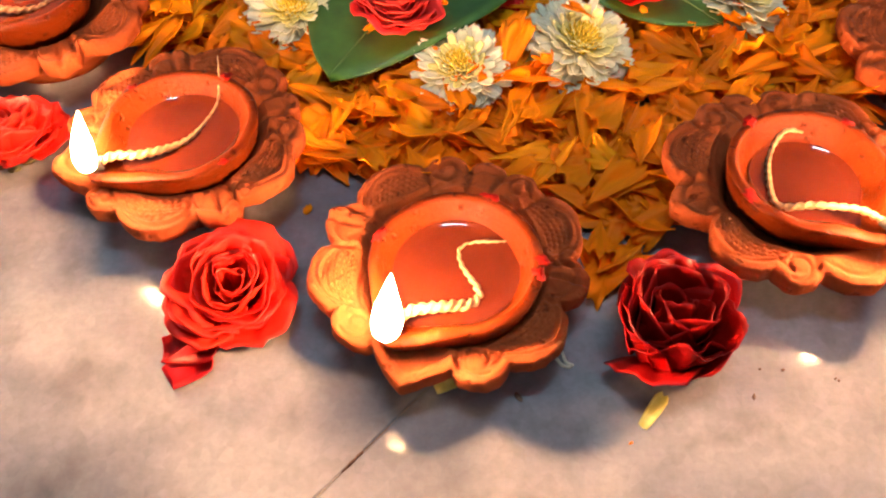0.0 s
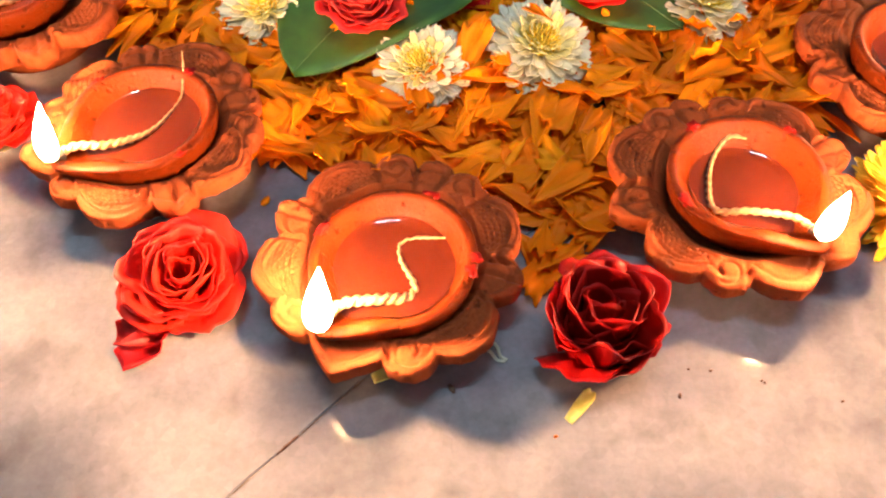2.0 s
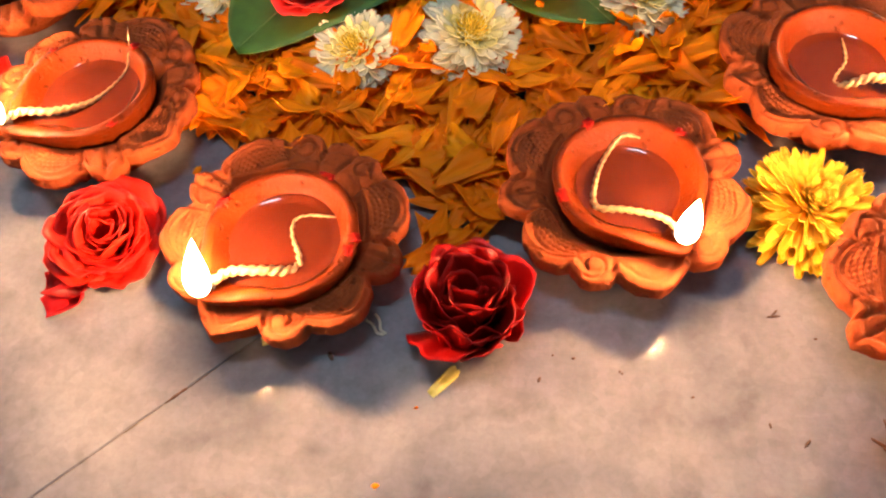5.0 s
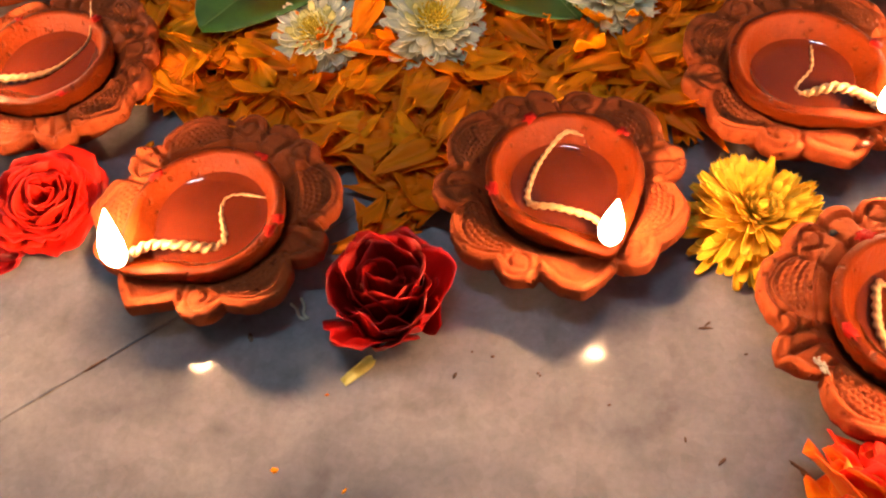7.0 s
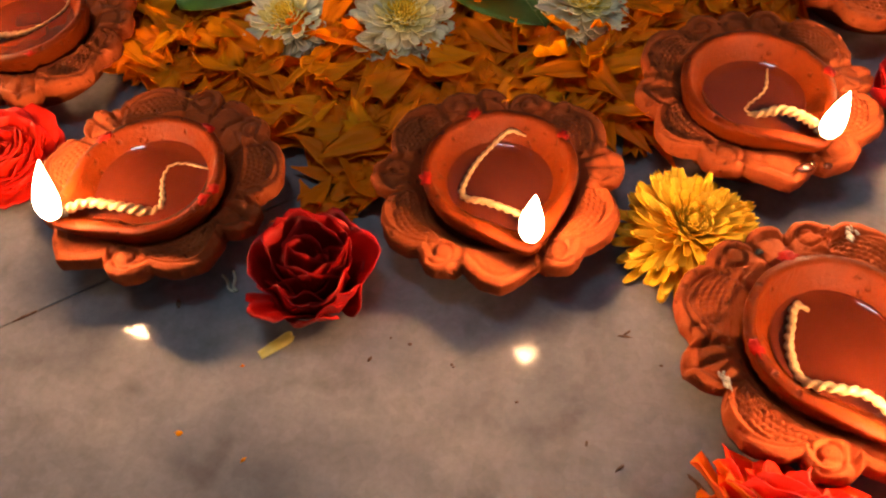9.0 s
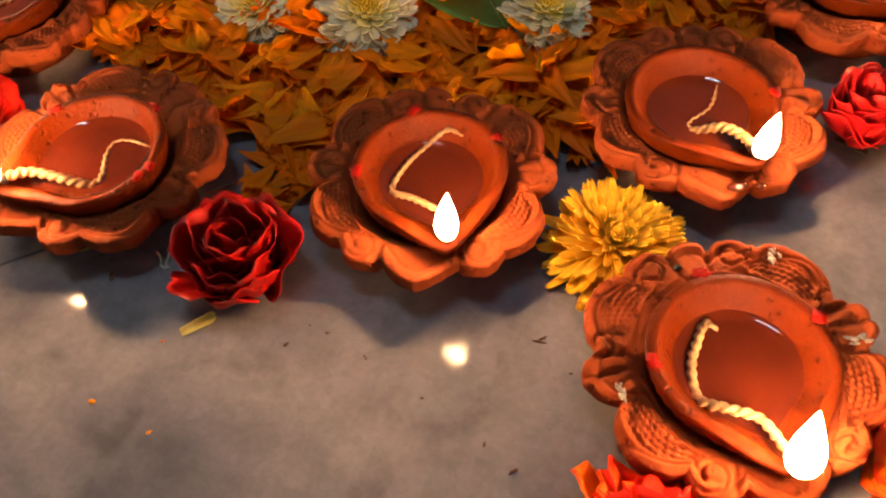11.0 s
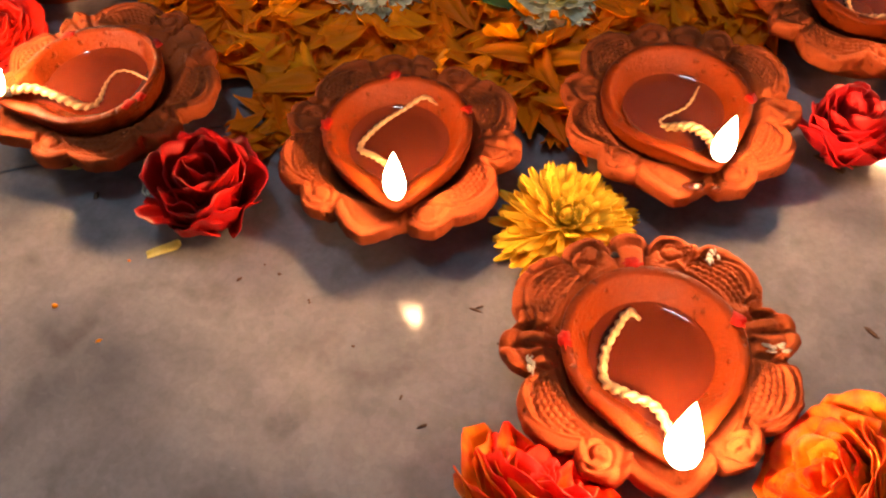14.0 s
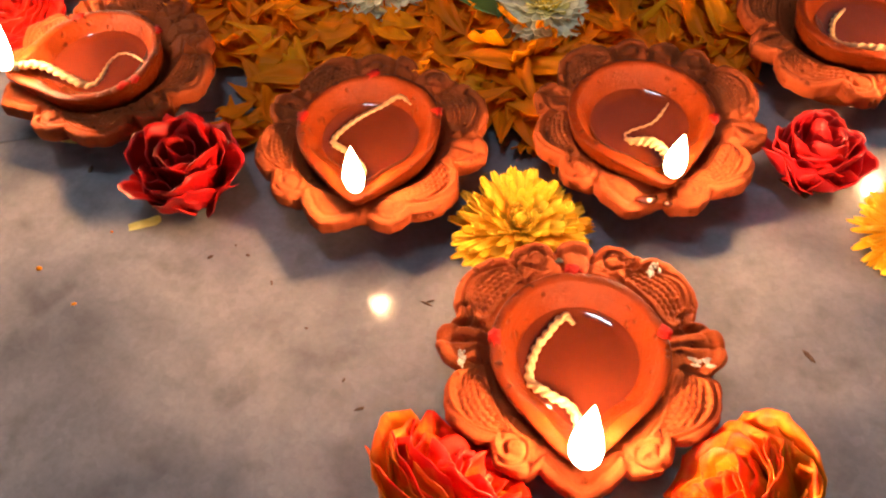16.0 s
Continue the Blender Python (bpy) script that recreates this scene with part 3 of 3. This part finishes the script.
# ---- roses ----
def rose_petal(rng, t, size, tall, hollow, point, open_out):
    """One petal as a grid; t runs from the bud's heart (0) to the outermost (1). Grows along +z, faces +x."""
    nu, nv = 17, 13
    half = radians(112 - 52 * t)
    rim = size * (0.10 + 0.74 * t ** 0.9)
    high = tall * (1.0 - 0.24 * t ** 1.5) * (hollow + (1 - hollow) * min(1, 1.6 * t)) * rng.uniform(0.93, 1.06)
    top = radians(88 - open_out * t)
    ph, flare = rng.rand(6) * 6.3, rng.uniform(0.7, 1.25) * open_out / 32
    ox, oy = rng.uniform(0, 50, 2)
    pts = np.zeros((nu, nv, 3))
    for i in range(nu):
        u = 2 * i / (nu - 1) - 1
        for j in range(nv):
            v = j / (nv - 1)
            s = v * (1 - 0.20 * abs(u) ** 3 + 0.10 * point * max(0, 1 - abs(u) * 1.8) + 0.03 * math.sin(3 * u + ph[0]))
            th = min(1.08, s) * top
            out = 0.0012 + rim * (math.sin(th) / math.sin(top)) ** 0.85
            z = high * (1 - math.cos(th)) / (1 - math.cos(top))
            lip = max(0, s - 0.66) / 0.34
            out += size * 0.20 * flare * t * lip ** 1.6
            z -= tall * 0.11 * flare * t * lip ** 2.5
            # the sides of an outer petal roll back and leave a point in the middle
            back = point * t * max(0, abs(u) - 0.30) * v * v
            out += size * 0.16 * back
            z -= tall * 0.30 * back
            wave = noise.noise((ox + 2.2 * u, oy + 1.6 * v, 3.1)) * 0.17 + noise.noise((ox + 6.0 * u, oy + 2.0 * v, 7.7)) * 0.06 * v
            out += size * wave * (0.5 + 0.8 * t)
            z += size * 0.15 * noise.noise((ox + 4.0 * u, oy, 1.3)) * v ** 3
            a = u * half * (0.40 + 0.60 * math.sin(math.pi / 2 * min(1, 1.3 * v)))
            pts[i, j] = (out * math.cos(a), out * math.sin(a), z)
    return sheet(pts, 0.0005)


def rose(x, y, z, size, tilt, lean, turn, mat, seed, label, count=26, high=1.2, hollow=1.0, point=0.5, open_out=38, name="rose_head"):
    rng = np.random.RandomState(seed)
    head = thing(name, label, "rose", "cut rose heads between the lamps", at=pose(x, y, z, tilt, lean, turn))
    for k in range(count):
        t = (k / (count - 1)) ** 0.72
        v, f = rose_petal(rng, t, size, high * size, hollow, point, open_out)
        part("petal", mesh_of("petal", v, f, mat), head, at=pose(0.0009 * rng.randn(), 0.0009 * rng.randn(), 0.0015 * (1 - t), rng.uniform(-9, 9), rng.uniform(-9, 9), k * 137.5 + rng.uniform(-26, 26)))
    for k in range(5):
        s = np.linspace(0, 1, 6)
        pts = np.array([[(0.003 + 0.010 * a, w * 0.003 * math.sin(math.pi * min(1, 0.15 + a * 0.9)), -0.0025 + 0.003 * a * a) for w in (-1, 0, 1)] for a in s])
        v, f = sheet(pts, 0.0006)
        part("sepal", mesh_of("sepal", v, f, SEPAL), head, "dark green sepal", pose(0, 0, 0, 0, 0, k * 72 + 20))
    return head


rose(-0.0890, 0.1890, 0.004, 0.0238, 14, 6, 20, ROSE_RED, 21, "bright red open rose head lying on the marble", 34, 0.88, 0.92, 0.35, 30)
rose(0.0805, 0.1655, 0.003, 0.0238, 4, 2, 70, ROSE_DARK, 22, "deep red dewy rose head lying on the marble", 26, 1.56, 0.62, 1.2, 17)
rose(-0.2020, 0.2660, 0.004, 0.0240, 10, 8, 130, ROSE_RED, 23, "bright red rose head between two lamps", 30, 0.95, 0.95, 0.4, 34)
rose(0.3070, 0.3410, 0.003, 0.0205, 6, -4, 200, ROSE_CRIMSON, 24, "crumpled crimson rose head beside a lamp plate", 30, 1.45, 0.9, 1.0, 20)
rose(-0.0285, 0.3380, 0.024, 0.0220, 12, 0, 60, ROSE_CORAL, 25, "coral red rose head resting on a green leaf", 32, 0.80, 1.0, 0.5, 36)
rose(0.0960, 0.3620, 0.024, 0.0210, 12, 0, 300, ROSE_RED, 26, "red rose head resting on a leaf tip", 28, 0.85, 1.0, 0.5, 36)
rose(0.2740, 0.1010, 0.012, 0.0350, -58, 0, -8, ROSE_FLAME, 27, "orange rose head with red petal edges before a lamp", 40, 1.05, 0.85, 0.6, 30)
rose(0.3660, 0.1830, 0.013, 0.0275, -14, -52, 34, ROSE_FLAME, 28, "orange and yellow rose head with red edges", 40, 1.12, 0.85, 0.6, 30)


# ---- chrysanthemums ----
def strap(rng, long, wide, cup, bend, tip):
    """A narrow channelled petal along +x with a blunt, slightly notched end, bent upwards or down."""
    nu, nv = 8, 5
    notch = rng.uniform(0.0, 0.07)
    pts = np.zeros((nu, nv, 3))
    for i in range(nu):
        s = 1 - (1 - i / (nu - 1)) ** 1.6
        w = wide / 2 * (0.45 + 0.55 * math.sin(math.pi * min(1, 0.12 + 0.55 * s))) * (1 if s < 0.84 else math.sqrt(max(0.16, 1 - ((s - 0.84) / 0.16) ** 2 * tip)))
        for j in range(nv):
            q = 2 * j / (nv - 1) - 1
            pts[i, j] = (long * (s + s ** 6 * notch * (abs(q) - 0.6)), w * q, cup * wide * q * q * (0.6 + 0.4 * s) + bend * long * s * s + 0.02 * long * math.sin(6 * s + q))
    return sheet(pts, 0.00040)


def mum(x, y, z, size, tilt, lean, turn, outer, inner, heart, seed, label, slim=1.0, core=1.0, lift=1.0):
    rng = np.random.RandomState(seed)
    flower = thing("chrysanthemum", label, "flower", "loose chrysanthemum heads", at=pose(x, y, z, tilt, lean, turn))
    rings = [(30, 1.0, 1, outer), (32, 1.0, 11, outer), (30, 0.97, 22, outer), (28, 0.90, 33, outer), (24, 0.78, 44, outer), (20, 0.64, 55, inner), (16, 0.48, 66, inner), (12, 0.40, 75, inner), (8, 0.34, 84, inner)]
    for k, (count, reach, rise, mat) in enumerate(rings):
        shapes = []
        for q in range(4):
            v, f = strap(rng, size * reach * rng.uniform(0.92, 1.05), size * 0.235 * slim * (0.35 + 0.65 * reach) * rng.uniform(0.85, 1.15), rng.uniform(-0.02, 0.12), rng.uniform(-0.20, -0.02), rng.uniform(0.7, 0.95))
            shapes.append(mesh_of("petal", v, f, mat))
        count = int(count * (1 + 0.8 * (1 - slim)))
        for i in range(count):
            a = 360 * (i + 0.5 * (k % 2)) / count + rng.uniform(-5, 5)
            rise_here = rise * lift + rng.uniform(-6, 7)
            ob = part("petal", shapes[i % 4], flower, at=pose(0.0015 * math.cos(radians(a)), 0.0015 * math.sin(radians(a)), 0.0015 + 0.0011 * k, 0, 0, a) @ pose(0, 0, 0, rng.uniform(-16, 16), -rise_here, rng.uniform(-6, 6)))
            ob.scale = (rng.uniform(0.86, 1.06), 1, 1)
    v, f = lump((size * 0.5 * core, size * 0.5 * core, size * 0.45), seed, 12, 8, 0.12)
    part("flower_heart", mesh_of("flower_heart", v, f, heart), flower, "yellow heart of small florets", pose(0, 0, size * (0.20 + 0.14 * core)))
    v, f = lump((0.0017, 0.0014, 0.0036), seed + 3, 6, 4, 0.2)
    floret = mesh_of("floret", v, f, heart)
    for i in range(90):
        a, q = i * 137.5, math.sqrt((i + 0.5) / 90)
        part("floret", floret, flower, at=pose(size * 0.34 * core * q * math.cos(radians(a)), size * 0.34 * core * q * math.sin(radians(a)), size * (0.40 + 0.26 * math.sqrt(max(0, 1 - 0.9 * q * q))), 40 * q * -math.sin(radians(a)), 40 * q * math.cos(radians(a)), 0))
    return flower


mum(0.0055, 0.3110, 0.008, 0.0250, 14, -8, 0, MUM_WHITE, MUM_CREAM, MUM_HEART, 31, "white chrysanthemum with a pale yellow heart", 1.0, 1.0, 0.78)
mum(0.0605, 0.3250, 0.009, 0.0280, 14, 2, 40, MUM_WHITE, MUM_CREAM, MUM_HEART, 32, "large white chrysanthemum with a golden heart", 1.0, 1.0, 0.78)
mum(-0.0800, 0.3540, 0.008, 0.0255, 10, 0, 10, MUM_WHITE, MUM_CREAM, MUM_HEART, 33, "white chrysanthemum among marigold petals", 1.0, 1.0, 0.78)
mum(0.1460, 0.3600, 0.008, 0.0255, 10, 0, 80, MUM_WHITE, MUM_CREAM, MUM_HEART, 34, "white chrysanthemum beside a leaf tip", 1.0, 1.0, 0.78)
mum(0.2210, 0.2340, 0.007, 0.0290, 10, 4, 20, MUM_YELLOW, MUM_YELLOW, MUM_YELLOW, 35, "bright yellow spiky chrysanthemum against a lamp plate", 0.66, 0.22)
mum(0.3560, 0.3350, 0.006, 0.0225, 6, 0, 60, MUM_YELLOW, MUM_YELLOW, MUM_YELLOW, 36, "bright yellow chrysanthemum beside a crimson rose", 0.66, 0.22)


# ---- leaves ----
def leaf(tip, foot, wide, z, seed, label, fat=0.75):
    """A broad leaf from its foot to its tip, a little folded along the midrib."""
    rng = np.random.RandomState(seed)
    long = math.hypot(tip[0] - foot[0], tip[1] - foot[1])
    turn = math.degrees(math.atan2(tip[1] - foot[1], tip[0] - foot[0]))
    ob = thing("green_leaf", label, "leaf", "broad green leaves under the flowers", at=pose(foot[0], foot[1], z, 0, 0, turn))
    nu, nv = 30, 13
    pts = np.zeros((nu, nv, 3))
    for i in range(nu):
        s = i / (nu - 1)
        w = wide / 2 * math.sin(math.pi * min(1.0, (0.03 + 0.97 * s)) ** fat) ** 0.7 + 0.0006
        for j in range(nv):
            q = 2 * j / (nv - 1) - 1
            pts[i, j] = (long * s, w * q, 0.10 * w * abs(q) + 0.0022 * math.sin(9 * s + 2 * q) * abs(q) - 0.004 * s * s)
    v, f = sheet(pts, 0.0007)
    part("blade", mesh_of("blade", v, f, LEAF), ob)
    v, f = rope([(-0.012, 0, 0.0005), (0.3 * long, 0, 0.0012), (0.98 * long, 0, -0.0034)], 24, lambda s: 0.0013 * (1 - 0.8 * s), 0, 2, 8, 0)
    part("midrib", mesh_of("midrib", v, f, plain("midrib_green", (0.08, 0.16, 0.04), (0.12, 0.22, 0.06))), ob, "pale green midrib")
    return ob


leaf((-0.058, 0.303), (0.010, 0.425), 0.104, 0.021, 1, "broad dark green leaf under a coral rose")
leaf((0.134, 0.337), (0.060, 0.415), 0.080, 0.021, 2, "dark green leaf under a red rose")


# ---- marigold petals ----
def marigold_sheet(rng):
    """A loose marigold petal: thin foot, fan that widens to a ragged end, pleated, folded and curled. Lies along +x about the middle."""
    nu, nv = 10, 11
    long, wide = rng.uniform(0.023, 0.035), rng.uniform(0.0130, 0.0200)
    fold, curl, twist, ph = rng.uniform(-0.3, 0.55), rng.uniform(-0.5, 0.6), rng.uniform(-0.9, 0.9), rng.rand(4) * 6.3
    teeth, skew = rng.uniform(0.0010, 0.0024), rng.uniform(-0.30, 0.30)
    pts = np.zeros((nu, nv, 3))
    for i in range(nu):
        s = i / (nu - 1)
        w = wide / 2 * (0.06 + 0.94 * max(0.0, (s - 0.08) / 0.92) ** 0.75) * (1 - 0.10 * max(0, s - 0.85) / 0.15)
        for j in range(nv):
            q = 2 * j / (nv - 1) - 1
            x = long * (s - 0.5) + s ** 4 * (teeth * math.cos(9 * q + ph[0]) + 0.5 * teeth * math.cos(19 * q + ph[3]) - 0.0016 * q * q) + skew * w * q * s
            y, z = w * q * math.cos(fold * abs(q)), w * abs(q) * math.sin(fold) + (0.0012 * math.sin(6 * q + 4 * s + ph[1]) + 0.0013 * math.sin(8 * s + 2 * q + ph[2]) + 0.0006 * math.cos(12.5 * q)) * s
            a = twist * (s - 0.5)
            pts[i, j] = (x, y * math.cos(a) - z * math.sin(a), y * math.sin(a) + z * math.cos(a) + curl * long * (s - 0.4) ** 2)
    return sheet(pts, 0.0004)


BED = [(-0.30, 0.46), (-0.178, 0.392), (-0.160, 0.335), (-0.092, 0.300), (-0.073, 0.258), (-0.052, 0.258), (-0.030, 0.245), (0.030, 0.235), (0.052, 0.232), (0.058, 0.198), (0.072, 0.194), (0.090, 0.214), (0.104, 0.255), (0.150, 0.285), (0.188, 0.282), (0.203, 0.284), (0.215, 0.320), (0.232, 0.355), (0.255, 0.385), (0.243, 0.430), (0.235, 0.50), (-0.30, 0.50)]


def in_bed(x, y):
    inside, j = False, len(BED) - 1
    for i, (px, py) in enumerate(BED):
        qx, qy = BED[j]
        if (py > y) != (qy > y) and x < (qx - px) * (y - py) / (qy - py) + px:
            inside = not inside
        j = i
    return inside


KEEP_OUT = [(lx - 0.006 * math.cos(radians(lt)), ly - 0.006 * math.sin(radians(lt)), 0.046) for lx, ly, lt, *_ in LAMPS]


def scatter(rng, count, gap, near=0):
    """Places in the bed, none closer than gap to another and none under a lamp."""
    out, tries = [], 0
    while len(out) < count and tries < 60000:
        tries += 1
        x, y = rng.uniform(-0.28, 0.27), rng.uniform(0.19, 0.49)
        if in_bed(x, y) and all((x - a) ** 2 + (y - b) ** 2 > (r - near) ** 2 for a, b, r in KEEP_OUT) and all((x - a) ** 2 + (y - b) ** 2 > gap * gap for a, b in out):
            out.append((x, y))
    return out


petal_rng = np.random.RandomState(77)
PETAL_SHAPES = [marigold_sheet(petal_rng) for _ in range(16)]
# the lower layers, too many and too hidden to pick apart
bed_v, bed_f = [], []
for layer, (count, gap, z) in enumerate(((480, 0.0078, 0.0025), (480, 0.0078, 0.0050), (480, 0.0078, 0.0080))):
    for x, y in scatter(petal_rng, count, gap, 0.012 - 0.004 * layer):
        sv, sf = PETAL_SHAPES[petal_rng.randint(16)]
        m = pose(x, y, z + petal_rng.uniform(-0.001, 0.002), petal_rng.uniform(-28, 28), petal_rng.uniform(-18, 18), petal_rng.uniform(0, 360))
        k = len(bed_v)
        pv = np.asarray(sv) @ np.array(m.to_3x3()).T + np.array(m.translation)
        pv[:, 2] += max(0, 0.0004 - pv[:, 2].min())
        bed_v += pv.tolist()
        bed_f += [tuple(i + k for i in q) for q in sf]
thing("marigold_petal_bed", "thick bed of loose orange marigold petals on marble", "flower petals", kind="stuff", me=mesh_of("marigold_petal_bed", bed_v, bed_f, MARIGOLD))
PETAL_MESHES = [mesh_of("marigold_petal", sv, sf, MARIGOLD) for sv, sf in PETAL_SHAPES]
for x, y in scatter(petal_rng, 300, 0.0090):
    at = pose(x, y, 0.0130 + petal_rng.uniform(-0.001, 0.004), petal_rng.uniform(-22, 22), petal_rng.uniform(-26, 14), petal_rng.uniform(0, 360))
    thing("marigold_petal", "single orange marigold petal on the petal bed", "petal", "loose marigold petals", at=at, me=PETAL_MESHES[petal_rng.randint(16)])


# ---- crumbs on the floor ----
def crumb(name, label, x, y, long, wide, tall, turn, mat, seed, category="debris"):
    v, f = lump((long, wide, tall), seed, 7, 5, 0.3)
    low = min(q[2] for q in v)
    thing(name, label, category, "crumbs scattered on the marble", at=pose(x, y, -low, 0, 0, turn), me=mesh_of(name, v, f, mat))


for k, (x, y, long, wide, turn) in enumerate([(0.1257, 0.1557, 0.0020, 0.0012, 30), (0.1123, 0.1444, 0.0028, 0.0012, 70), (0.0243, 0.1450, 0.0056, 0.0024, -50), (0.1171, 0.1561, 0.0011, 0.0009, 0), (0.1447, 0.1518, 0.0012, 0.0008, 40), (0.1739, 0.1439, 0.0016, 0.0009, 20), (0.2033, 0.1354, 0.0026, 0.0010, 100), (0.2170, 0.1298, 0.0046, 0.0013, 50), (0.2236, 0.1757, 0.0018, 0.0009, 10), (0.2471, 0.1406, 0.0080, 0.0012, 105), (0.2442, 0.1328, 0.0090, 0.0014, 150), (0.2460, 0.1300, 0.0060, 0.0011, 130), (0.1457, 0.1510, 0.0012, 0.0009, 80), (0.2074, 0.1845, 0.0060, 0.0012, 10), (0.2080, 0.1865, 0.0036, 0.0009, 50), (0.3477, 0.2584, 0.0070, 0.0018, -20), (0.0604, 0.1900, 0.0050, 0.0034, 20), (-0.0370, 0.1197, 0.0100, 0.0011, 48), (-0.0345, 0.1225, 0.0040, 0.0012, 44)]):
    crumb("plant_crumb", "tiny dark dry plant crumb on marble", x, y, long, wide, 0.0010, turn, DRY, 300 + k)
for k, (x, y, long, wide, turn) in enumerate([(-0.0639, 0.2366, 0.0062, 0.0038, 70), (0.0534, 0.0925, 0.0032, 0.0024, 20), (0.0822, 0.0905, 0.0028, 0.0012, 60), (0.0641, 0.1264, 0.0020, 0.0008, 20)]):
    crumb("petal_scrap", "small orange marigold petal scrap on marble", x, y, long, wide, 0.0012, turn, MARIGOLD, 330 + k)
for k, (x, y, turn) in enumerate([(0.0397, 0.1603, -40), (0.0420, 0.1625, -60)]):
    v, f = rope([(-0.005, 0, 0.0008), (-0.001, 0.0006, 0.0008), (0.003, -0.0004, 0.0008), (0.006, 0.0010, 0.0010)], 14, lambda s: 0.0007, 0, 2, 7, 0)
    thing("stem_scrap", "pale thin flower stem scrap on marble", "debris", "crumbs scattered on the marble", at=pose(x, y, 0, 0, 0, turn), me=mesh_of("stem_scrap", v, f, STEM))


def loose_petal(x, y, z, long, wide, turn, mat, label, tilt=0, cup=0.28):
    v, f = strap(np.random.RandomState(5), long, wide, cup, 0.08, 0.9)
    low = min(q[2] for q in v)
    thing("loose_petal", label, "petal", at=pose(x, y, z - low, tilt, 0, turn), me=mesh_of("loose_petal", v, f, mat))


loose_petal(0.0690, 0.1325, 0.0, 0.0155, 0.0054, 52, PALE_YELLOW, "pale yellow chrysanthemum petal on the marble")
loose_petal(-0.0070, 0.1480, 0.0, 0.0150, 0.0060, 25, PALE_YELLOW, "pale yellow petal tucked beside a lamp plate")
loose_petal(-0.1130, 0.1640, 0.002, 0.0220, 0.0150, 5, ROSE_DARK, "dark red fallen rose petal under a rose", 10, 0.4)
loose_petal(-0.1090, 0.1520, 0.0, 0.0180, 0.0160, 35, ROSE_CRIMSON, "crimson fallen rose petal on the marble", 0, 0.35)
loose_petal(0.0200, 0.3500, 0.012, 0.0240, 0.0150, 20, ROSE_RED, "red rose petal between two leaves", 15, 0.3)
# petals strewn over the white flowers
for k, (x, y, z, rx, ry, rz, size) in enumerate([(0.0285, 0.3120, 0.0240, 20, -35, 70, 0.95), (0.0260, 0.3190, 0.0260, -15, -30, 55, 0.9), (0.0440, 0.3050, 0.0230, 10, -50, 250, 0.8), (0.0610, 0.3290, 0.0330, 10, 0, 140, 0.5), (0.0200, 0.3055, 0.0200, -10, 5, 190, 0.85), (0.0350, 0.3010, 0.0190, 8, 8, 10, 1.0)]):
    ob = thing("marigold_petal", "orange marigold petal lying on a white chrysanthemum", "petal", "loose marigold petals", at=pose(x, y, z, rx, ry, rz), me=PETAL_MESHES[(3 * k + 1) % 16])
    ob.scale = (size, size, size)
